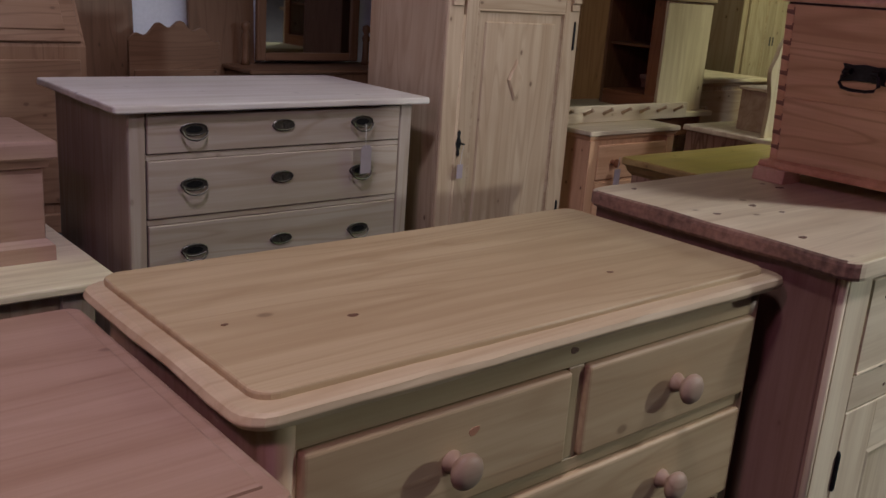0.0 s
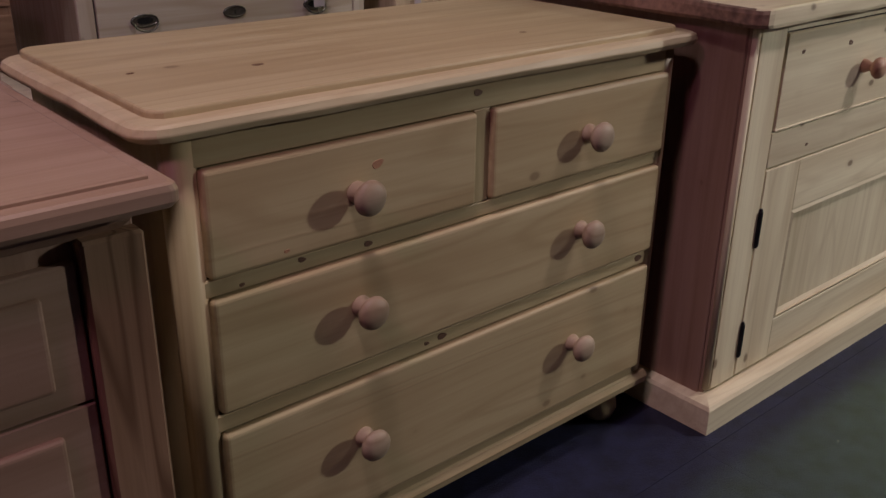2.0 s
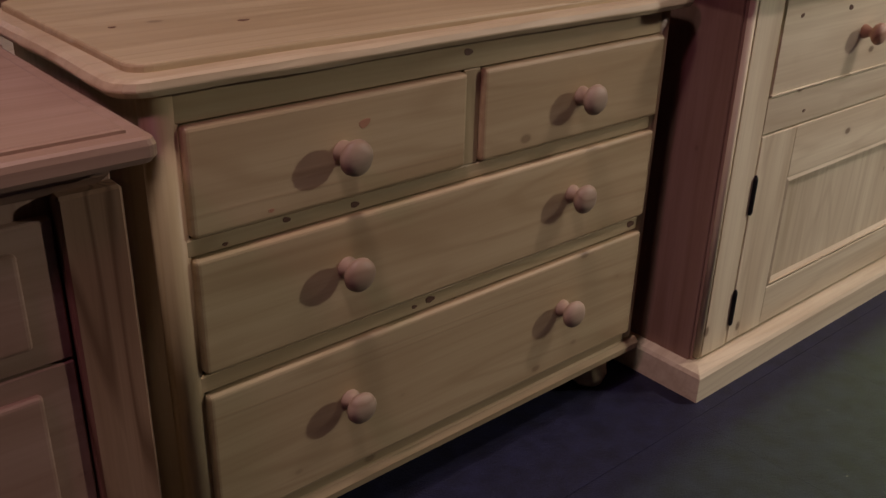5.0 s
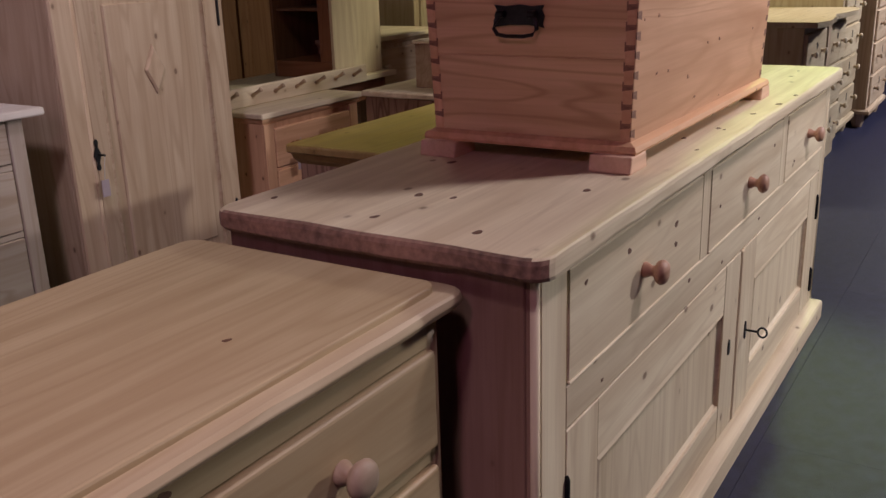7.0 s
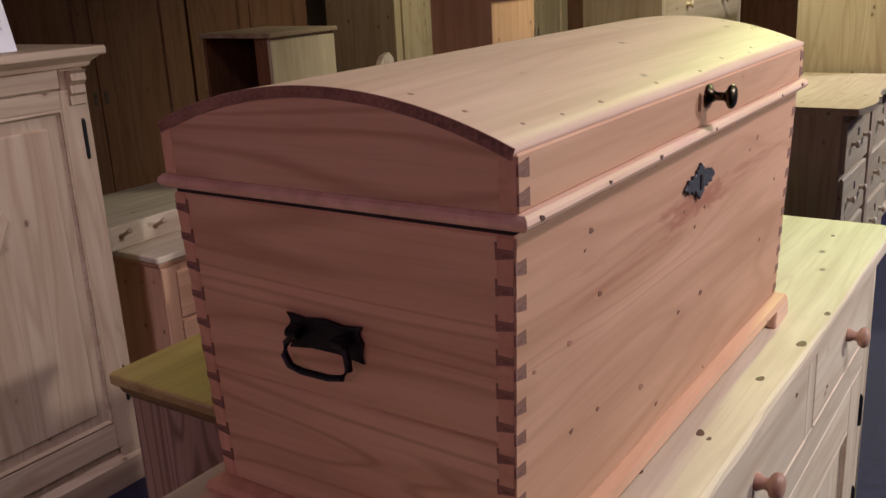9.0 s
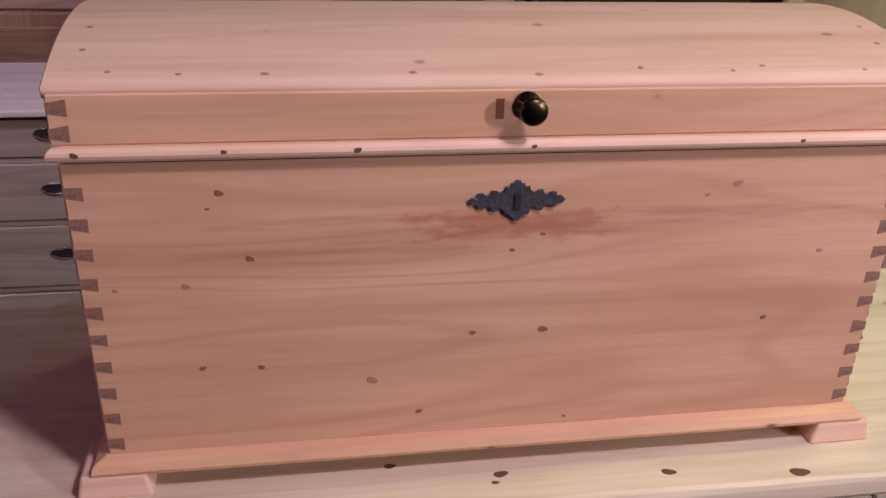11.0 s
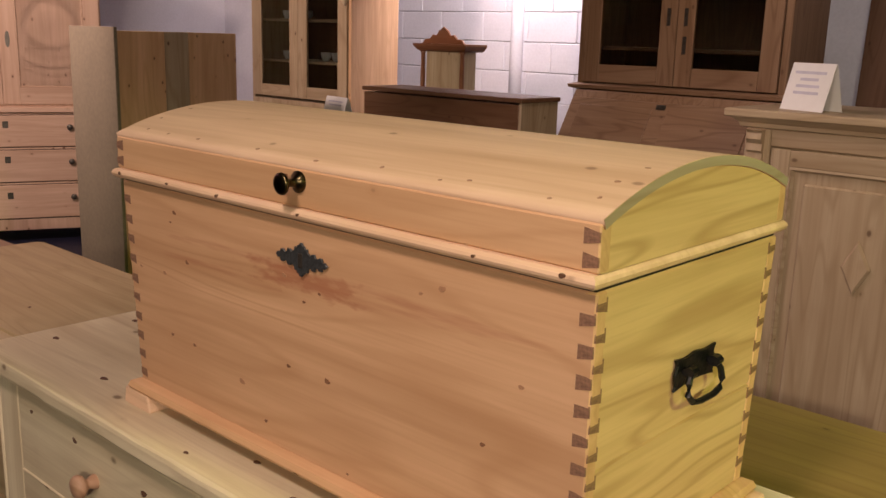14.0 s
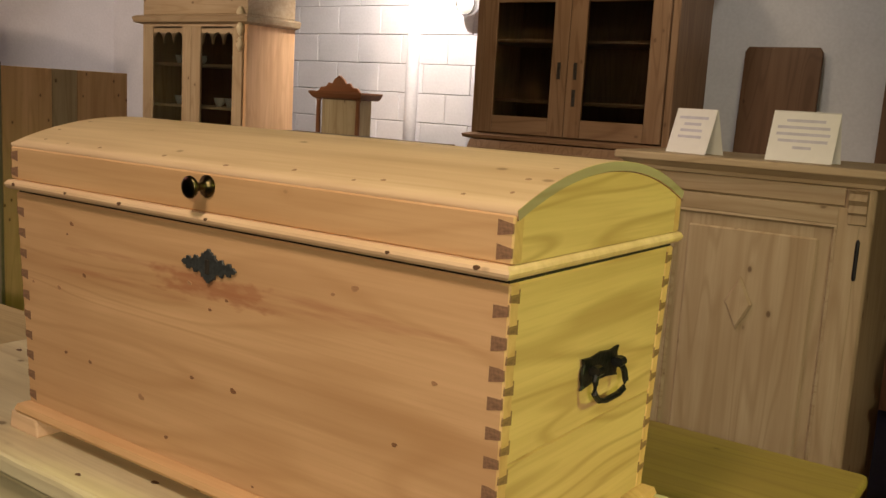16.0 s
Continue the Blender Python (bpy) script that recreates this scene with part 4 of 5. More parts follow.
def cupboard_f():
    t = thing("cupboard", "old pine single-door cupboard with a carved diamond on its panel", "cupboard", 2.785, 3.272)
    w, d, h = 0.895, 0.56, 1.432
    part("carcase", cuboid(0.065, w - 0.065, 0.055, d, 0.06, h - 0.05, 0.003), pine_f("z"), t)
    part("cornice", moulded([(0.0, h - 0.060), (0.010, h - 0.056), (0.014, h - 0.044), (0.030, h - 0.032), (0.036, h - 0.026), (0.0, h - 0.025)], 0.055, w - 0.055, 0.045, d), pine_f("x"), t)
    part("top", worn_top(0, w, 0, d + 0.01, h - 0.026, h, 0.008, 0.006, 0.001), pine_f("x"), t)
    part("frieze", cuboid(0.15, w - 0.15, 0.042, 0.056, h - 0.115, h - 0.06, 0.003), pine_f("x"), t)
    for x0, x1 in ((0.065, 0.150), (w - 0.150, w - 0.065)):
        part("pilaster", cuboid(x0, x1, 0.036, 0.056, 0.06, h - 0.06, 0.006), pine_f("z"), t)
        cx = (x0 + x1) / 2
        corb = prism([(0.0, 0.0), (0.012, 0.004), (0.010, 0.03), (0.020, 0.038), (0.016, 0.06), (0.030, 0.075), (0.026, 0.095), (0.036, 0.105), (0.0, 0.105)], 0.05)
        bmesh.ops.transform(corb, matrix=pose(cx - 0.025, 0.036, h - 0.168) @ Matrix(((0, 1, 0, 0), (-1, 0, 0, 0), (0, 0, 1, 0), (0, 0, 0, 1))), verts=corb.verts)
        part("corbel", corb, pine_f("z"), t, "scrolled corbel under the cornice")
    part("half_column", lathe([(0.012, 0.10), (0.014, 0.2), (0.012, h - 0.2)], 12, Matrix.Translation((0.152, 0.046, 0))), pine_f("z"), t, smooth=True)
    dr = panel_door(t, 0.160, w - 0.100, 0.034, 0.14, h - 0.120, pine_f, 0.062, 0.052, 0.09, field=1)
    di = part("diamond", prism([(0, -0.088), (0.045, 0), (0, 0.088), (-0.045, 0)], 0.012, 0.007), pine_f("z"), dr, "raised carved diamond")
    di.location = (0.462, 0.027, 0.972)
    pl = part("keyhole_plate", prism([(0.005 + 0.010 * (1 + 0.5 * math.cos(6 * radians(a))) * math.cos(radians(a)) - 0.005, 0.055 * math.sin(radians(a))) for a in range(0, 360, 15)], 0.004), IRON, dr, "long iron keyhole plate")
    pl.location = (0.163, 0.028, 0.715)
    k = part("key", tube([(0, 0, 0), (0, -0.03, 0)], 0.004), IRON, dr)
    k.location = (0.170, 0.030, 0.715)
    for hz in (0.35, 1.16):
        hinge(dr, w - 0.098, 0.032, hz, 0.11)
    part("plinth", moulded([(0.0, 0.0), (0.022, 0.0), (0.022, 0.09), (0.0, 0.11)], 0.065, w - 0.065, 0.045, d), pine_f("x"), t)
    g = thing("price_tag", "buff card tag tied to the cupboard key", "tag", 2.950, 3.285, 0.60)
    part("card", cuboid(-0.016, 0.016, -0.002, 0, -0.03, 0.03, 0.0005), TAG, g)
    part("string", tube([(0, -0.001, 0.03), (0.004, -0.004, 0.08), (0.006, -0.010, 0.113)], 0.0012, 6), LINT, g)


def tent_card(x, y, z, rz, lines, w=0.17, h=0.155):
    t = thing("notice_card", "white folded notice card with printed blue text", "card", x, y, z, rz, "notice cards")
    for s in (-1, 1):
        leaf = cuboid(-w / 2, w / 2, -0.0006, 0.0006, 0, h, 0)
        lf = part("leaf", leaf, CARD, t)
        lf.matrix_basis = pose(0, s * 0.045, 0, s * 16.2, 0, 0)
        if s < 0:
            for i, (a, b) in enumerate(lines):
                part("text_line", cuboid(-w * a, w * b, -0.0016, -0.0008, h - 0.036 - 0.022 * i, h - 0.027 - 0.022 * i, 0), INK, lf)
    return t


def table_h():
    t = thing("chest_of_drawers", "pine chest behind the sideboard, top tinted olive for yellow light, back turned to the aisle", "chest", 2.965, 1.865)
    w, d, h = 0.865, 0.60, 0.815
    # top and cornice take the olive tint in place of yellow light
    part("top", worn_top(0, w, 0, d, h - 0.026, h, 0.012, 0.006, 0.001), olive("x"), t)
    part("cornice", moulded([(0.0, h - 0.06), (0.012, h - 0.045), (0.018, h - 0.027)], 0.03, w - 0.03, 0.03, d - 0.03, True), olive("x"), t)
    part("carcase", cuboid(0.03, w - 0.03, 0.03, d - 0.03, 0.0, h - 0.027, 0.003), coarse("z"), t)
    part("plinth", moulded([(0.0, 0.0), (0.012, 0.0), (0.012, 0.07), (0.0, 0.08)], 0.03, w - 0.03, 0.03, d - 0.03, True), coarse("x"), t)


def small_chest(name, label, x, y, w, d, h, mat, rows, knob=0.022, knobmat=None, top=None, group=""):
    t = thing(name, label, "chest", x, y, group=group)
    part("top", worn_top(0, w, 0, d, h - 0.024, h, 0.008, 0.006, 0.0008), (top or mat)("x"), t)
    part("cornice", moulded([(0.0, h - 0.05), (0.010, h - 0.038), (0.014, h - 0.025)], 0.025, w - 0.025, 0.025, d), mat("x"), t)
    part("carcase", cuboid(0.025, w - 0.025, 0.03, d - 0.01, 0.0, h - 0.025, 0.003), mat("z"), t)
    for sx in ((0.025, 0.085), (w - 0.085, w - 0.025)):
        part("stile", cuboid(*sx, 0.018, 0.032, 0.06, h - 0.05, 0.003), mat("z"), t)
    z1 = h - 0.075
    hh = (z1 - 0.10) / rows
    for i in range(rows):
        a, b = z1 - hh * (i + 1) + 0.012, z1 - hh * i
        part("rail", cuboid(0.086, w - 0.086, 0.020, 0.032, a - 0.012, a - 0.003, 0.001), mat("x"), t)
        dr = part("drawer_front", cuboid(0.089, w - 0.089, 0.016, 0.034, a, b, 0.006, 2), mat("x"), t)
        for kx in ((w * 0.28, w * 0.72) if w > 0.5 else (w / 2,)):
            turned_knob(dr, kx, 0.016, (a + b) / 2, (knobmat or mat)("x"), knob, 0.04)
    part("plinth", moulded([(0.0, 0.0), (0.012, 0.0), (0.012, 0.075), (0.0, 0.085)], 0.025, w - 0.025, 0.025, d), mat("x"), t)
    return t


def peg_rack(x, y, z):
    t = thing("peg_rack", "pine coat rack with slanting pegs lying on a chest", "coat rack", x, y, z)
    part("back_board", cuboid(0, 1.08, 0, 0.022, 0, 0.085, 0.004), pine_c("x"), t)
    for i in range(7):
        part("peg", lathe([(0.010, 0), (0.007, 0.02), (0.008, 0.05), (0.011, 0.06), (0.004, 0.064)], 10, pose(0.09 + 0.146 * i, 0.0, 0.045, 90 - 28)), pine_f("x"), t, smooth=True)


def wardrobe(label, x, y, w, d, h, mat, doors=2, rz=0.0, crown=True, plainside=False):
    t = thing("wardrobe", label, "wardrobe", x, y, 0, rz)
    part("carcase", cuboid(0, w, 0.02, d, 0.06, h - 0.05, 0.004), mat("z"), t)
    if crown:
        part("cornice", moulded([(0.0, h - 0.10), (0.02, h - 0.085), (0.03, h - 0.05), (0.055, h - 0.03), (0.055, h), (0.0, h)], 0, w, 0.02, d), mat("x"), t)
    part("plinth", moulded([(0.0, 0.0), (0.02, 0.0), (0.02, 0.11), (0.0, 0.13)], 0, w, 0.02, d), mat("x"), t)
    if not plainside:
        dw = (w - 0.12) / doors
        for i in range(doors):
            dr = panel_door(t, 0.06 + dw * i + 0.003, 0.06 + dw * (i + 1) - 0.003, -0.002, 0.16, h - 0.13, mat, 0.09, 0.10, 0.14)
            part("keyhole_plate", cuboid(-0.010, 0.010, -0.003, 0.001, -0.035, 0.035, 0.004), BRONZE, dr).location = (0.06 + dw * (i + (0.94 if i == 0 else 0.06)), -0.002, h * 0.5)
    return t


def linen_press():
    t = thing("linen_press", "pine linen press with two doors above three long drawers", "linen press", -2.59, 3.97, 0, 65)
    w, d, h = 1.45, 0.55, 2.15
    x0 = -w
    part("lower_case", cuboid(x0, 0, 0, d, 0.09, 0.985, 0.004), pine_p("z"), t)
    part("waist", moulded([(0.0, 0.985), (0.02, 0.99), (0.02, 1.02), (0.0, 1.03)], x0, 0, 0, d), pine_p("x"), t)
    part("upper_case", cuboid(x0 + 0.02, -0.02, 0.03, d, 1.03, h, 0.004), pine_p("z"), t)
    part("cornice", moulded([(0.0, h), (0.03, h + 0.02), (0.06, h + 0.07), (0.06, h + 0.09), (0, h + 0.09)], x0 + 0.02, -0.02, 0.03, d), pine_p("x"), t)
    for z0, z1 in ((0.73, 0.965), (0.465, 0.705), (0.185, 0.44)):
        dr = part("drawer_front", cuboid(x0 + 0.05, -0.05, -0.012, 0.012, z0, z1, 0.004), pine_p("x"), t)
        part("drawer_gap_shade", cuboid(x0 + 0.046, -0.046, -0.001, 0.002, z0 - 0.006, z1 + 0.006, 0), GAP, t)
        for kx in (-0.28, -w + 0.28):
            turned_knob(dr, kx, -0.012, (z0 + z1) / 2 + 0.03, BRONZE, 0.022, 0.03, "dark metal knob")
        part("keyhole_plate", cuboid(-0.02, 0.02, -0.003, 0, -0.025, 0.025, 0.004), BRONZE, dr).location = (-w / 2, -0.012, (z0 + z1) / 2 + 0.05)
    for a, b in ((x0 + 0.03, -w / 2 - 0.003), (-w / 2 + 0.003, -0.03)):
        panel_door(t, a, b, 0.018, 1.045, h - 0.03, pine_p, 0.11, 0.12, 0.12)
    for s in (-1, 1):
        part("keyhole_plate", prism([(0.016 * math.cos(radians(q)), 0.06 * math.sin(radians(q))) for q in range(0, 360, 20)], 0.004), BRONZE, t).location = (-w / 2 + s * 0.055, 0.013, 1.52)
    for fx in (x0 + 0.08, -0.08):
        for fy in (0.08, d - 0.08):
            bun_foot(t, fx, fy, 0.09, 0.05, pine_p("z"))


def plank_stack():
    t = thing("wardrobe", "plain wardrobe carcase of bare mismatched pine boards", "wardrobe", -1.0, 2.92)
    w, d, h = 0.50, 0.77, 1.63
    part("side_panel", cuboid(0, w, 0, 0.02, 0, h, 0.002), FIBRE, t, "grey unpainted side panel")
    for a, b, m in ((0.022, 0.30, brown), (0.304, 0.45, mahog), (0.454, d, pine_f)):
        part("board", cuboid(w - 0.022, w, a, b, 0, h - random.uniform(0, 0.02), 0.002), pine_t("z") if m is not mahog else pine_f("z"), t)
    part("back_panel", cuboid(0, w - 0.022, d - 0.02, d, 0, h - 0.02, 0.002), FIBRE, t)
    part("top", cuboid(0, w - 0.023, 0.021, d - 0.021, h - 0.06, h - 0.02, 0.002), pine_f("y"), t)


def bureau_bookcase():
    t = thing("bureau_bookcase", "brown oak bureau bookcase with two dark glazed doors", "bookcase", 0.74, 5.42)
    w, d, h = 1.36, 0.50, 2.36
    z = 1.36
    part("back_panel", cuboid(0.02, w - 0.02, d - 0.02, d, z, h, 0.002), brown("z"), t)
    for a, b in ((0.0, 0.045), (w - 0.045, w)):
        part("side_panel", cuboid(a, b, 0.0, d, z, h, 0.004), oak("z"), t)
    part("top", cuboid(0, w, 0, d, h - 0.06, h, 0.004), oak("x"), t)
    part("cornice", moulded([(0.0, h), (0.03, h + 0.02), (0.05, h + 0.06), (0, h + 0.06)], 0, w, 0, d), oak("x"), t)
    part("waist", moulded([(0.0, z - 0.03), (0.04, z - 0.02), (0.045, z), (0.0, z + 0.012)], 0, w, 0, d), oak("x"), t)
    for sz in (1.58, 1.95):
        part("shelf", cuboid(0.046, w - 0.046, 0.06, d - 0.021, sz, sz + 0.02, 0.002), brown("x"), t)
    for a, b in ((0.05, w / 2 - 0.002), (w / 2 + 0.002, w - 0.05)):
        dr = part("door", cuboid(a, a + 0.11, -0.012, 0.012, z + 0.02, h - 0.065, 0.003), oak("z"), t)
        part("stile", cuboid(b - 0.11, b, -0.012, 0.012, z + 0.02, h - 0.065, 0.003), oak("z"), dr)
        part("rail", cuboid(a + 0.111, b - 0.111, -0.011, 0.012, z + 0.02, z + 0.13, 0.003), oak("x"), dr)
        part("rail", cuboid(a + 0.111, b - 0.111, -0.011, 0.012, h - 0.17, h - 0.065, 0.003), oak("x"), dr)
        part("pane", cuboid(a + 0.105, b - 0.105, -0.002, 0.002, z + 0.125, h - 0.165, 0), GLASS, dr, "dark glass pane")
    for zz, xx in ((1.78, -0.035), (1.78, 0.035), (1.62, 0.035)):
        part("keyhole_plate", cuboid(-0.012, 0.012, -0.003, 0, -0.05, 0.05, 0.006), BRONZE, t).location = (w / 2 + xx * 1.6, -0.013, zz)
    # sloping bureau below
    slope = bmesh.new()
    pts = [(0.0, z - 0.03), (-0.05, z - 0.03), (-0.30, 0.92), (-0.30, 0.10), (d, 0.10), (d, z - 0.03)]
    for x in (0.03, w - 0.03):
        vs = [slope.verts.new((x, y, zz)) for y, zz in pts]
        slope.faces.new(vs)
    slope.verts.ensure_lookup_table()
    n = len(pts)
    for i in range(n):
        slope.faces.new([slope.verts[i], slope.verts[(i + 1) % n], slope.verts[n + (i + 1) % n], slope.verts[n + i]])
    part("bureau", slope, oak("z"), t)
    ang = math.degrees(math.atan2(0.25, z - 0.95))
    fl = part("fall_flap", cuboid(0.05, w - 0.05, -0.014, 0.010, 0.0, 0.40, 0.004), oak("x"), t)
    fl.matrix_basis = pose(0, -0.296, 0.94, -ang)
    for a, b in ((0.12, w / 2 - 0.05), (w / 2 + 0.05, w - 0.12)):
        part("flap_panel", cuboid(a, b, -0.022, -0.012, 0.06, 0.35, 0.008, 2), oak("x"), fl)
    part("lock_plate", cuboid(w / 2 - 0.03, w / 2 + 0.03, -0.026, -0.012, 0.35, 0.38, 0.004), BRONZE, fl)
    for a, b in ((0.15, 0.42), (0.46, 0.86)):
        part("drawer_front", cuboid(0.06, w - 0.06, -0.316, -0.296, a, b, 0.005), oak("x"), t)
    part("plinth", cuboid(0.0, w, -0.33, d, 0.0, 0.10, 0.006), oak("x"), t)


def china_cabinet():
    t = thing("china_cabinet", "tall pine display cabinet with arched glazed doors and cups", "cabinet", -2.03, 4.92)
    w, d, h = 1.17, 0.47, 2.04
    part("back_panel", cuboid(0.02, w - 0.02, d - 0.02, d, 0.0, h, 0.002), brown("z"), t)
    part("side_panel", cuboid(0, 0.03, 0, d, 0, h, 0.003), pine_f("z"), t)
    # right side in warmer pine, standing in for the pinkish light on it
    part("side_panel", cuboid(w - 0.03, w, 0, d, 0, h, 0.003), pine_t("z"), t)
    part("lower_case", cuboid(0.031, w - 0.031, 0.0, d - 0.021, 0.0, 1.12, 0.003), pine_f("z"), t)
    part("cornice", moulded([(0.0, h - 0.03), (0.05, h - 0.015), (0.06, h + 0.02), (0.04, h + 0.035), (0.0, h + 0.04)], 0, w, 0, d), pine_f("x"), t)
    part("frieze", cuboid(0.0, w, 0.0, d, h + 0.041, h + 0.34, 0.006), pine_f("x"), t)
    part("crown", moulded([(0.0, h + 0.30), (0.04, h + 0.32), (0.09, h + 0.40), (0.0, h + 0.40)], 0, w, 0, d), pine_f("x"), t)
    for k in range(3):
        part("carved_drop", lathe([(0.004, 0), (0.022, 0.03), (0.030, 0.06), (0.012, 0.10)], 10, Matrix.Translation((w - 0.05, -0.02, h - 0.20 + 0.105 * k - 0.02))), pine_c("z"), t, "pale carved drop ornament", smooth=True)
    part("top", cuboid(0.031, w - 0.031, 0.0, d - 0.021, h - 0.06, h, 0.002), pine_f("x"), t)
    for sz in (1.42, 1.73):
        part("shelf", cuboid(0.031, w - 0.031, 0.06, d - 0.021, sz - 0.02, sz, 0.002), pine_f("x"), t)
    for a, b in ((0.035, w / 2 - 0.002), (w / 2 + 0.002, w - 0.035)):
        dr = part("door", cuboid(a, a + 0.10, -0.012, 0.012, 1.14, h - 0.045, 0.003), pine_f("z"), t)
        part("stile", cuboid(b - 0.10, b, -0.012, 0.012, 1.14, h - 0.045, 0.003), pine_f("z"), dr)
        part("rail", cuboid(a + 0.101, b - 0.101, -0.011, 0.012, 1.14, 1.23, 0.003), pine_f("x"), dr)
        zt = h - 0.045
        n = 24
        xs = [a + 0.101 + (b - a - 0.202) * i / n for i in range(n + 1)]
        cut = [(x, zt - 0.125 + 0.085 * abs(math.sin(3 * math.pi * i / n)) ** 0.5) for i, x in enumerate(xs)]
        part("arched_rail", prism([(xs[0], zt), (xs[-1], zt)] + cut[::-1], 0.02), pine_f("x"), dr)
        part("pane", cuboid(a + 0.095, b - 0.095, -0.002, 0.002, 1.225, zt - 0.05, 0), GLASS, dr, "glass pane")


def cup(x, y, z):
    t = thing("teacup", "white china cup on a cabinet shelf", "cup", x, y, z, group="cups in the cabinet")
    part("bowl", lathe([(0.02, 0), (0.022, 0.006), (0.034, 0.03), (0.040, 0.065), (0.037, 0.065), (0.028, 0.02), (0.004, 0.012)], 16), CHINA, t, smooth=True)
    part("handle", tube([(0.036 + 0.02 * math.sin(radians(a)), 0, 0.035 - 0.02 * math.cos(radians(a))) for a in range(0, 181, 20)], 0.004, 6), CHINA, t)


def longcase_clock():
    t = thing("longcase_clock", "red-brown longcase clock with carved crest and blank pale dial", "clock", -0.50, 5.22)
    t.scale = (0.90, 0.8, 0.955)
    part("trunk_case", cuboid(0.06, 0.44, 0.03, 0.25, 0, 1.15, 0.004), mahog("z"), t)
    hd = part("hood", cuboid(0.0, 0.50, 0.0, 0.26, 1.15, 1.20, 0.006), mahog("x"), t)
    for a in (0.02, 0.43):
        part("column", lathe([(0.025, 1.20), (0.018, 1.22), (0.020, 1.40), (0.017, 1.58), (0.026, 1.60)], 14, Matrix.Translation((a + 0.025, 0.03, 0))), mahog("z"), hd, smooth=True)
    part("dial_board", cuboid(0.075, 0.425, 0.035, 0.25, 1.20, 1.60, 0.004), pine_y("z"), hd, "blank pale wooden dial board")
    part("cornice", moulded([(0.0, 1.60), (0.02, 1.61), (0.045, 1.64), (0.045, 1.655), (0.0, 1.655)], 0.02, 0.48, 0.02, 0.26), mahog("x"), hd)
    crest = [(0.03, 0), (0.06, 0.03), (0.11, 0.035), (0.14, 0.065), (0.18, 0.06), (0.20, 0.09), (0.25, 0.12), (0.30, 0.09), (0.32, 0.06), (0.36, 0.065), (0.39, 0.035), (0.44, 0.03), (0.47, 0)]
    c = part("crest", prism(crest, 0.02, 0.003), mahog("x"), hd)
    c.location = (0, 0.03, 1.655)


def dark_box():
    t = thing("cupboard", "low dark brown cupboard with plain lighter side", "cupboard", 0.08, 4.42)
    part("carcase", cuboid(-0.26, 0.97, 0, 0.34, 0.0, 1.28, 0.004), brown("x"), t)
    part("side_panel", cuboid(0.971, 0.99, 0.0, 0.34, 0.0, 1.29, 0.003), pine_f("z"), t)
    part("top", cuboid(-0.27, 1.0, -0.01, 0.35, 1.29, 1.315, 0.004), brown("x"), t)
    part("rail", cuboid(-0.26, 0.97, -0.012, 0.0, 1.06, 1.13, 0.003), brown("x"), t)


def box_on_board():
    b = thing("low_chest", "low pine chest with a pale overhanging top", "chest", 0.45, 3.10)
    part("top", worn_top(0, 1.0, 0, 0.9, 0.385, 0.415, 0.05, 0.008, 0.001), pine_c("x"), b)
    part("carcase", cuboid(0.06, 0.93, 0.06, 0.85, 0, 0.385, 0.004), pine_f("z"), b)
    for sx in ((0.06, 0.16), (0.83, 0.93)):
        part("stile", cuboid(*sx, 0.045, 0.062, 0, 0.385, 0.004), pine_e("z"), b)
    t = thing("blanket_box", "brown wooden blanket box with moulded lid on a low chest", "box", 0.50, 3.36, 0.415)
    part("carcase", cuboid(0.03, 0.82, 0.03, 0.45, 0.0, 0.32, 0.004), pine_a("x"), t)
    part("plinth", moulded([(0.0, 0.0), (0.022, 0.0), (0.022, 0.05), (0.006, 0.065), (0.0, 0.07)], 0.03, 0.82, 0.03, 0.45), pine_a("x"), t)
    part("lid", worn_top(0.0, 0.86, 0.0, 0.48, 0.325, 0.385, 0.01, 0.012, 0.001), pine_a("x"), t)
    part("lid_moulding", moulded([(0.0, 0.295), (0.012, 0.300), (0.018, 0.325), (0.0, 0.326)], 0.03, 0.82, 0.03, 0.45), pine_a("x"), t)


def loose_board(x, y, w, h, mat, label):
    t = thing("loose_board", label, "board", x, y, 0, 0, "boards against the wall")
    part("panel", prism([(0, 0), (w, 0), (w, h - 0.03), (w - 0.02, h), (0.02, h), (0, h - 0.03)], 0.03, 0.004), mat("z"), t).matrix_basis = pose(0, 0, 0, -4)


def headboard():
    t = thing("headboard", "brown bed headboard with a wavy carved top edge", "headboard", 2.524, 5.72)
    t.scale = (0.78, 1, 0.975)
    pts = [(0, 0), (0.72, 0), (0.72, 0.86)]
    n = 30
    for i in range(n + 1):
        x = 0.72 - 0.72 * i / n
        pts.append((x, 0.93 + 0.10 * math.sin(math.pi * x / 0.72) + 0.022 * math.sin(2 * math.pi * x / 0.18)))
    pts.append((0, 0.86))
    part("panel", prism(pts, 0.03, 0.004), brown("x"), t)
    part("rail", cuboid(0.03, 0.69, -0.018, 0.0, 0.70, 0.76, 0.004), brown("x"), t)


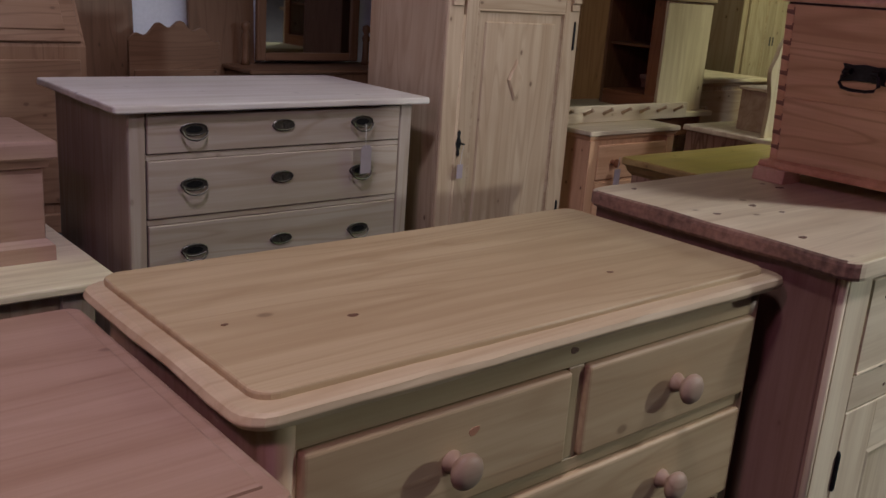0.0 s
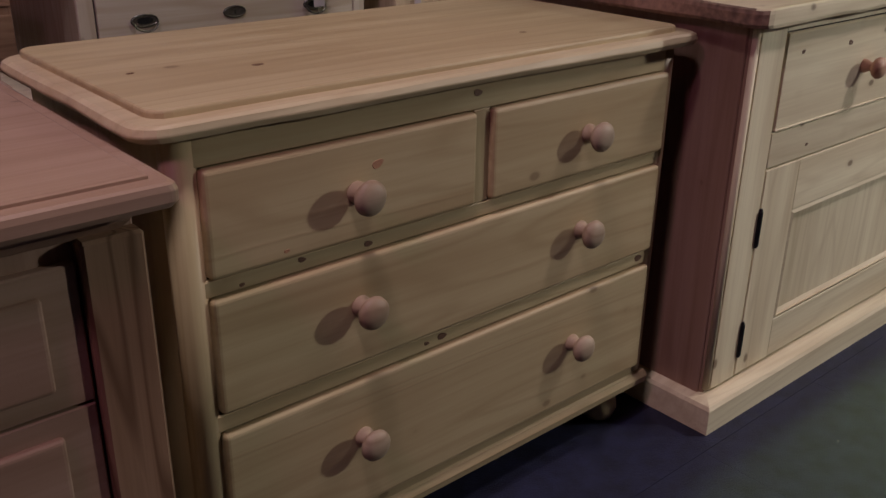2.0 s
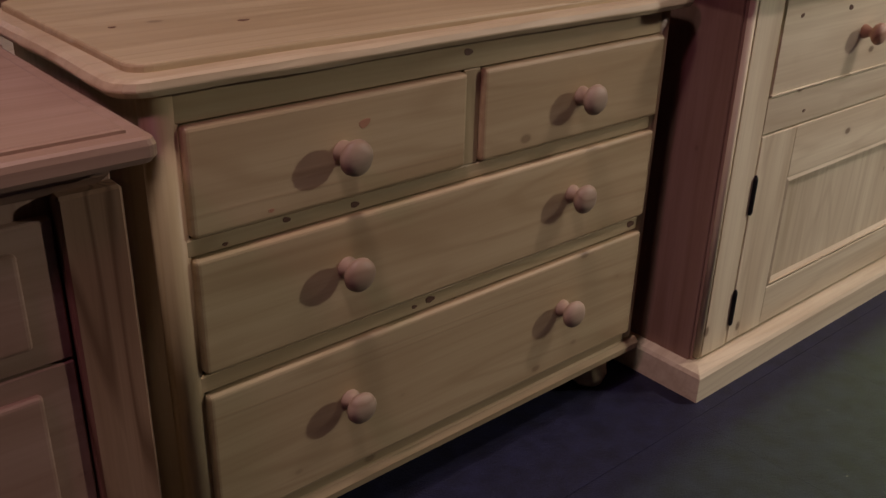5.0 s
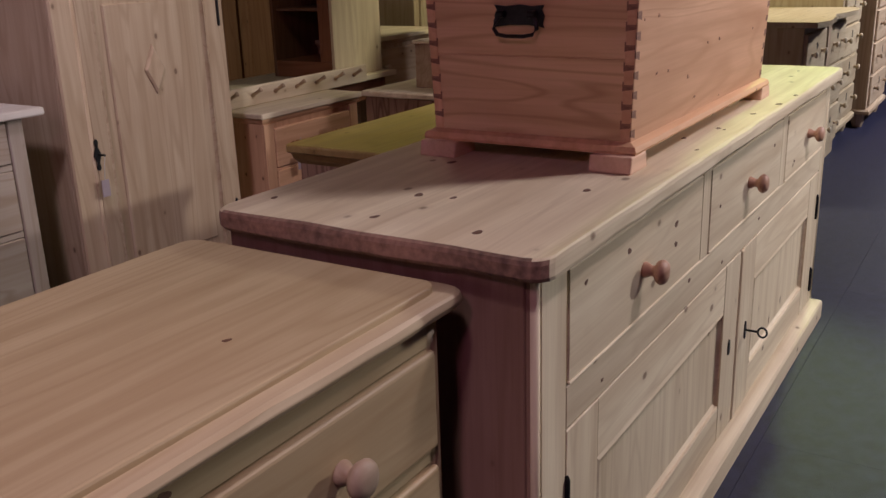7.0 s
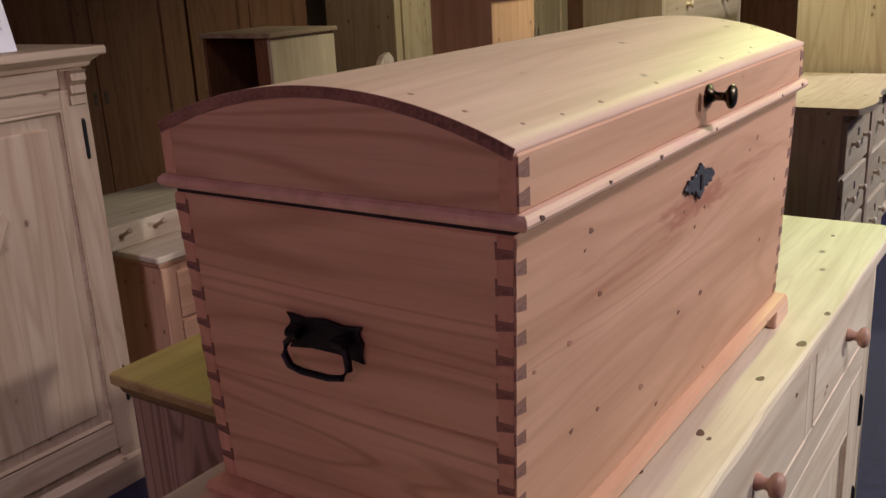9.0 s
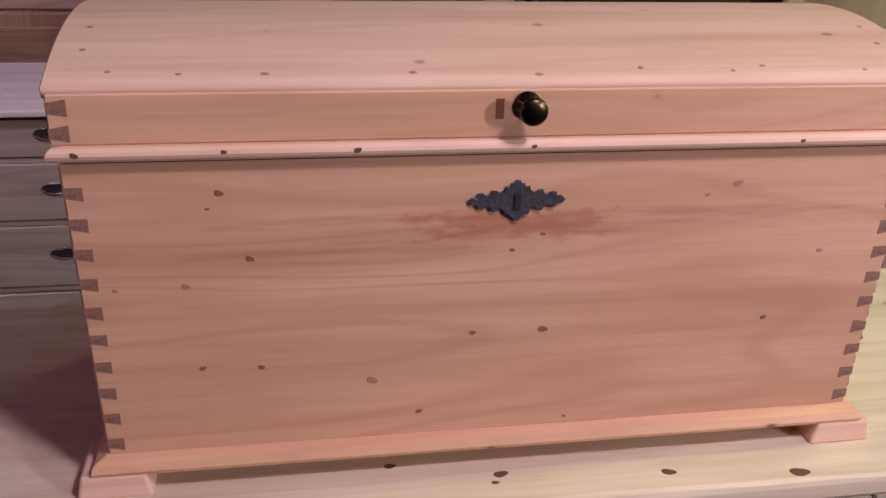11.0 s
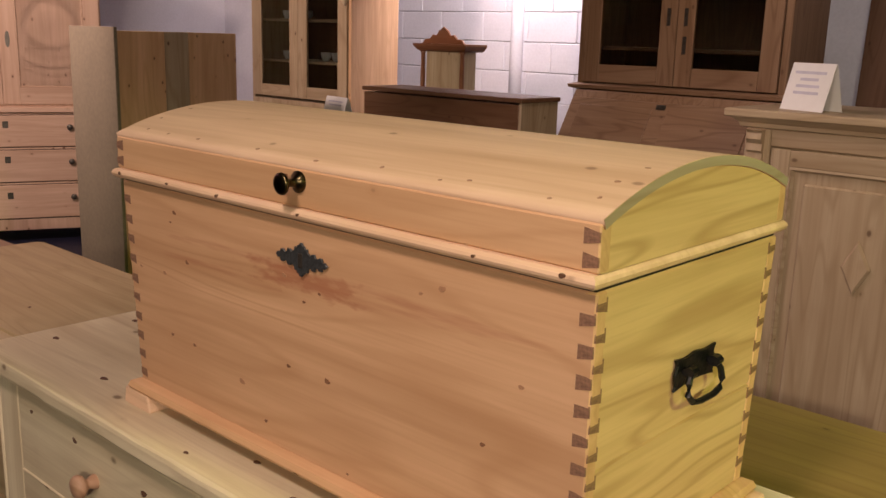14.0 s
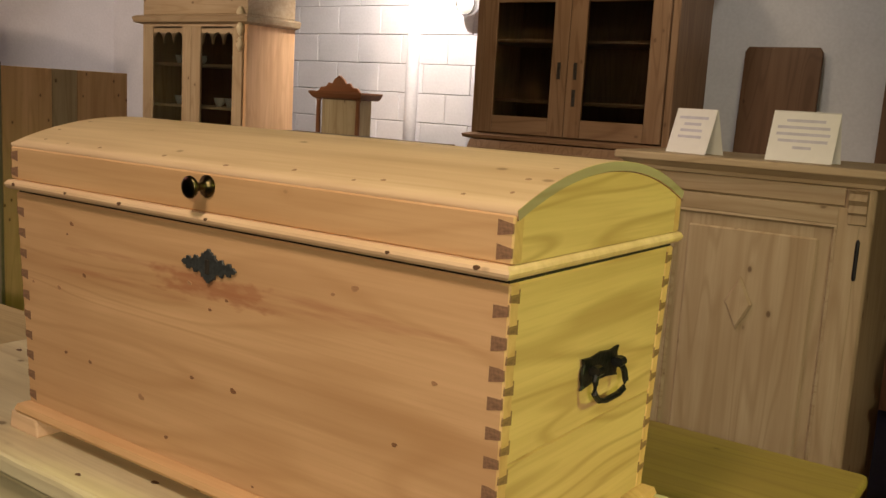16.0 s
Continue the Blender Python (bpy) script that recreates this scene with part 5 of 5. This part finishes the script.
def dressing_mirror():
    t = thing("dressing_table", "dark wooden dressing table with framed mirror and turned finial", "dressing table", 3.30, 5.70)
    t.scale = (1.1, 1, 0.89)
    part("carcase", cuboid(0, 1.05, 0, 0.45, 0.05, 0.80, 0.004), brown("z"), t)
    part("top", cuboid(-0.02, 1.07, -0.02, 0.46, 0.80, 0.83, 0.005), brown("x"), t)
    fr = part("mirror_frame", cuboid(0.17, 0.23, 0.28, 0.32, 0.86, 1.75, 0.006), brown("z"), t)
    part("frame_side", cuboid(0.84, 0.90, 0.28, 0.32, 0.86, 1.75, 0.006), brown("z"), fr)
    part("frame_rail", cuboid(0.231, 0.839, 0.281, 0.32, 0.86, 0.92, 0.006), brown("x"), fr)
    part("frame_rail", cuboid(0.231, 0.839, 0.281, 0.32, 1.69, 1.75, 0.006), brown("x"), fr)
    part("mirror", cuboid(0.23, 0.84, 0.296, 0.304, 0.92, 1.69, 0), MIRROR, fr, "mirror glass")
    for x in (0.10, 0.97):
        part("post", lathe([(0.03, 0.83), (0.022, 0.87), (0.02, 1.0), (0.028, 1.04), (0.016, 1.07), (0.03, 1.10), (0.026, 1.13), (0.004, 1.145)], 14, Matrix.Translation((x, 0.30, 0))), brown("z"), t, smooth=True)


def bedside_cabinet():
    t = thing("open_cabinet", "pine cabinet with a dark open front standing on a table", "cabinet", 4.95, 3.84, 0.70)
    part("side_panel", cuboid(0, 0.44, 0, 0.02, 0, 0.64, 0.003), pine_c("z"), t, "pale pine side")
    part("side_panel", cuboid(0, 0.44, 0.42, 0.44, 0, 0.64, 0.003), brown("z"), t)
    part("back_panel", cuboid(0.42, 0.44, 0.021, 0.419, 0, 0.64, 0.002), brown("z"), t)
    part("top", cuboid(-0.015, 0.455, -0.015, 0.455, 0.64, 0.662, 0.004), pine_f("x"), t)
    part("bottom", cuboid(0, 0.419, 0.021, 0.419, 0, 0.09, 0.003), mahog("y"), t)
    part("stile", cuboid(0, 0.02, 0.021, 0.10, 0.09, 0.639, 0.003), mahog("z"), t)
    part("shelf", cuboid(0.03, 0.419, 0.021, 0.419, 0.36, 0.376, 0.002), brown("y"), t)
    b = thing("table", "pine table with top in paler grey pine than the front carrying a small cabinet", "table", 3.95, 3.78)
    part("tabletop", worn_top(0, 1.5, 0, 0.62, 0.67, 0.70, 0.01, 0.006, 0.001), pine_c("x"), b)
    part("apron", cuboid(0.05, 1.45, 0.05, 0.07, 0.55, 0.67, 0.003), mahog("x"), b)
    for lx in (0.08, 1.42):
        for ly in (0.08, 0.54):
            part("leg", lathe([(0.022, 0), (0.03, 0.1), (0.026, 0.3), (0.035, 0.5), (0.035, 0.67)], 12, Matrix.Translation((lx, ly, 0))), mahog("z"), b, smooth=True)


def serpentine_table():
    t = thing("serpentine_dresser", "pale pine dresser base with a wavy-edged top", "dresser", 6.20, 1.63)
    w, d, h = 1.28, 0.50, 0.93
    n = 40
    pts = [(w * i / n, -0.03 - 0.035 * math.sin(2 * math.pi * i / n * 1.5) - (0.02 if 12 < i < 28 else 0)) for i in range(n + 1)]
    bm = bmesh.new()
    lo = [bm.verts.new((x, y, h - 0.03)) for x, y in pts] + [bm.verts.new((w, d, h - 0.03)), bm.verts.new((0, d, h - 0.03))]
    hi = [bm.verts.new((v.co.x, v.co.y, h)) for v in lo]
    bm.faces.new(lo[::-1])
    bm.faces.new(hi)
    for i in range(len(lo)):
        j = (i + 1) % len(lo)
        bm.faces.new((lo[i], lo[j], hi[j], hi[i]))
    part("top", bm, pine_y("x"), t)
    part("carcase", cuboid(0.04, w - 0.04, 0.04, d - 0.02, 0.0, h - 0.031, 0.004), pine_y("z"), t)
    for k, (a, b) in enumerate(((0.06, w / 2 - 0.05), (w / 2 + 0.05, w - 0.06))):
        for z0, z1 in ((0.62, 0.86), (0.36, 0.60), (0.10, 0.34)):
            dr = part("drawer_front", cuboid(a, b, 0.022, 0.044, z0, z1, 0.006), pine_y("x"), t)
            for kx in (0.25, 0.75):
                turned_knob(dr, a + (b - a) * kx, 0.022, (z0 + z1) / 2, pine_c("x"), 0.018, 0.035)
            part("keyhole_plate", cuboid(-0.012, 0.012, -0.003, 0, -0.018, 0.018, 0.004), BRONZE, dr).location = ((a + b) / 2, 0.022, (z0 + z1) / 2 + 0.04)
    part("pilaster", cuboid(w / 2 - 0.045, w / 2 + 0.045, 0.015, 0.044, 0.05, h - 0.033, 0.008), pine_f("z"), t)


def tall_chest(label, x, y, w, d, h, mat, rows):
    t = thing("tall_chest", label, "chest", x, y, group="tall chests down the aisle")
    part("top", worn_top(-0.03, w + 0.03, -0.03, d, h - 0.03, h, 0.01, 0.008, 0.001), mat("x"), t)
    part("cornice", moulded([(0.0, h - 0.07), (0.012, h - 0.055), (0.02, h - 0.031)], 0, w, 0, d), mat("x"), t)
    part("carcase", cuboid(0, w, 0.01, d, 0.13, h - 0.031, 0.003), mat("z"), t)
    hh = (h - 0.25) / rows
    for i in range(rows):
        z = 0.16 + hh * i
        dr = part("drawer_front", cuboid(0.05, w - 0.05, -0.006, 0.015, z, z + hh - 0.02, 0.005), mat("x"), t)
        for kx in (0.22, 0.78):
            turned_knob(dr, w * kx, -0.006, z + hh / 2, mat("x"), 0.02, 0.04)
        part("keyhole_plate", cuboid(-0.012, 0.012, -0.003, 0, -0.025, 0.025, 0.005), BRONZE, dr).location = (w / 2, -0.006, z + hh / 2 + 0.03)
    part("plinth", moulded([(0.0, 0.10), (0.015, 0.10), (0.015, 0.125), (0.0, 0.14)], 0, w, 0, d), mat("x"), t)
    for fx in (0.06, w - 0.06):
        for fy in (0.07, d - 0.07):
            part("bracket_foot", lathe([(0.035, 0), (0.045, 0.03), (0.05, 0.10)], 8, Matrix.Translation((fx, fy, 0))), mat("z"), t)


def crested_cabinet():
    t = thing("crested_cabinet", "small pink-tinged pine cabinet with a carved crest", "cabinet", 5.74, 3.16)
    part("carcase", cuboid(0, 0.42, 0, 0.35, 0, 1.46, 0.004), pine_t("z"), t)
    part("top", cuboid(-0.02, 0.44, -0.02, 0.36, 1.46, 1.48, 0.004), pine_c("x"), t)
    n = 40
    pts = [(0.03, 0)] + [(0.03 + 0.36 * i / n, 0.03 + 0.085 * math.sin(math.pi * i / n) + 0.012 * math.sin(2 * math.pi * i * 4.5 / n)) for i in range(n + 1)] + [(0.39, 0)]
    part("crest", prism(pts, 0.025, 0.003), pine_c("x"), t).location = (0, 0.04, 1.48)


def wall_lamp():
    t = thing("wall_spotlight", "white round wall spotlight with a chrome rim", "lamp", 0.17, 6.18, 2.27)
    part("housing", lathe([(0.02, 0), (0.07, 0.01), (0.085, 0.05), (0.08, 0.09)], 20, TO_FRONT), CHINA, t, smooth=True)
    part("rim", tube([(0.08 * math.cos(radians(a)), -0.09, 0.08 * math.sin(radians(a))) for a in range(0, 361, 18)], 0.006), STEEL, t)
    part("arm", tube([(0, 0.02, 0), (0, 0.02, 0.25)], 0.012), CHINA, t)
    c = thing("conduit", "white painted vertical pipe on the block wall", "pipe", -0.36, 6.18)
    part("pipe", lathe([(0.05, 0), (0.05, 3.0)], 16), PAINT, c, smooth=True)


def washstand():
    t = thing("washstand", "old pine washstand with scrolled gallery behind the sideboard", "washstand", 4.11, 2.56)
    w, d, h = 0.92, 0.48, 0.79
    part("top", worn_top(0, w, 0, d, h - 0.024, h, 0.008, 0.006, 0.001), pine_c("x"), t)
    part("carcase", cuboid(0.02, w - 0.02, 0.025, d - 0.01, 0.0, h - 0.025, 0.003), coarse("z"), t)
    for a, b in ((0.03, 0.16), (0.166, w - 0.03)):
        part("front_panel", cuboid(a, b, 0.012, 0.027, 0.08, h - 0.03, 0.003), pine_f("z"), t)
    bx = part("drawer_box", cuboid(0.16, w - 0.05, 0.06, 0.30, h, h + 0.185, 0.003), pine_f("x"), t)
    part("box_top", cuboid(0.15, w - 0.04, 0.05, 0.31, h + 0.1855, h + 0.20, 0.004), pine_c("x"), bx)
    for a, b in ((0.17, 0.50), (0.51, w - 0.06)):
        dr = part("drawer_front", cuboid(a, b, 0.050, 0.062, h + 0.012, h + 0.175, 0.003), pine_y("x"), bx)
        turned_knob(dr, (a + b) / 2, 0.050, h + 0.095, pine_f("x"), 0.014, 0.026)
    edge = []
    bends = ((0.028, 0.0), (0.036, 0.15), (0.004, 0.29), (0.045, 0.38), (0.088, 0.45), (0.080, 0.53), (0.100, 0.565))
    for (xa, za), (xb, zb) in zip(bends, bends[1:]):
        for k in range(6):
            u = k / 6
            v = u * u * (3 - 2 * u)
            edge.append((xa + (xb - xa) * v, h + za + (zb - za) * u))
    sc = part("scrolled_board", prism([(0.15, h)] + edge + [(0.13, h + 0.568), (0.15, h + 0.55)], 0.02, 0.002), pine_y("z"), t, "scrolled pale gallery board")
    sc.location = (0, 0.07, 0)


def side_table():
    t = thing("side_table", "small table with a top in paler grey pine than the front and dark frame", "table", -1.62, 4.24)
    part("tabletop", worn_top(0, 1.34, 0, 0.40, 1.06, 1.085, 0.012, 0.006, 0.001), pine_c("x"), t)
    part("apron", cuboid(0.05, 1.29, 0.04, 0.06, 0.93, 1.06, 0.003), brown("x"), t)
    for lx in (0.07, 1.27):
        for ly in (0.06, 0.34):
            part("leg", lathe([(0.018, 0), (0.026, 0.3), (0.022, 0.6), (0.03, 0.9), (0.03, 1.06)], 12, Matrix.Translation((lx, ly, 0))), brown("z"), t, smooth=True)


chest_e()
cupboard_f()
washstand()
side_table()
tent_card(-0.43, 4.42, 1.086, -10, ((0.34, 0.34), (0.3, 0.3)), 0.26, 0.15)
tent_card(3.01, 3.42, 1.433, -20, ((0.38, 0.34), (0.22, 0.2), (0.28, 0.26), (0.3, 0.28)))
tent_card(3.36, 3.44, 1.433, -4, ((0.28, 0.3), (0.4, 0.38), (0.4, 0.4), (0.36, 0.38), (0.12, 0.16)), 0.21, 0.165)
table_h()
small_chest("chest_of_drawers", "pine chest of drawers with a peg rack lying on top", 3.77, 3.30, 0.70, 0.46, 0.725, pine_t, 3, 0.022, mahog, pine_c)
small_chest("desk", "old pine desk with a pale green-lit top", 5.30, 3.95, 1.05, 0.60, 0.87, pine_f, 3, 0.02, None, pine_c)
tg = thing("price_tag", "buff card price tag hanging from a drawer knob", "tag", 3.955, 3.28, 0.50)
part("card", cuboid(-0.022, 0.022, -0.014, -0.012, -0.04, 0.04, 0.0005), TAG, tg)
part("string", tube([(0, -0.013, 0.04), (0.0, -0.02, 0.10)], 0.0012, 6), LINT, tg)
peg_rack(3.70, 3.50, 0.726)
bedside_cabinet()
linen_press()
plank_stack()
bureau_bookcase()
china_cabinet()
for sx, sz in ((0.20, 1.42), (0.30, 1.42), (0.66, 1.42), (0.78, 1.42), (0.90, 1.42), (0.20, 1.73), (0.45, 1.73), (0.85, 1.73)):
    cup(-2.03 + sx, 5.12, sz + 0.0005)
longcase_clock()
dark_box()
box_on_board()
loose_board(2.24, 6.02, 0.46, 2.0, brown, "dark brown board leaning against the wall")
loose_board(3.06, 6.02, 0.46, 2.05, brown, "dark brown board leaning against the wall")
headboard()
dressing_mirror()
wall_lamp()
wardrobe("dark brown wardrobe with two panelled doors", 4.35, 5.15, 1.25, 0.55, 2.05, brown)
wardrobe("dark brown wardrobe with two panelled doors", 5.75, 5.35, 1.15, 0.55, 2.1, brown)
wardrobe("yellowish pine wardrobe of bare planks", 6.95, 4.62, 0.85, 0.62, 2.15, pine_y, 2)
wardrobe("yellowish pine double wardrobe", 7.95, 4.45, 1.2, 0.6, 2.15, pine_y)
wardrobe("dark wardrobe deep in the shop", 9.3, 4.3, 1.0, 0.6, 2.2, brown)
wardrobe("pale pine wardrobe at the end of the row", 10.5, 4.0, 1.3, 0.6, 2.2, pine_c)
small_chest("cupboard", "golden pine cupboard with plain ends", 6.80, 2.72, 1.45, 0.50, 1.58, pine_y, 4)
serpentine_table()
tall_chest("tall pale green-lit pine chest of drawers", 7.55, 1.69, 0.72, 0.52, 1.54, pine_y, 6)
tall_chest("tall old pine chest on shaped feet", 8.37, 1.60, 0.85, 0.52, 1.43, pine_f, 5)
crested_cabinet()
# block wall: white painted blocks with open joints, on the stretch that is lit
blocks = None
for row in range(13):
    for i in range(-6, 4):
        x = -0.05 + 0.45 * i + (0.225 if row % 2 else 0)
        m = Matrix.Translation((x, 6.205 + random.uniform(-0.001, 0.001), 0.225 * row + 0.03))
        if blocks is None:
            blocks = part("block", cuboid(0.002, 0.448, 0.0, 0.029, 0.002, 0.223, 0.005), PAINT, wall_north)
            blocks.matrix_basis = m
        else:
            again(blocks, "block", m, wall_north)
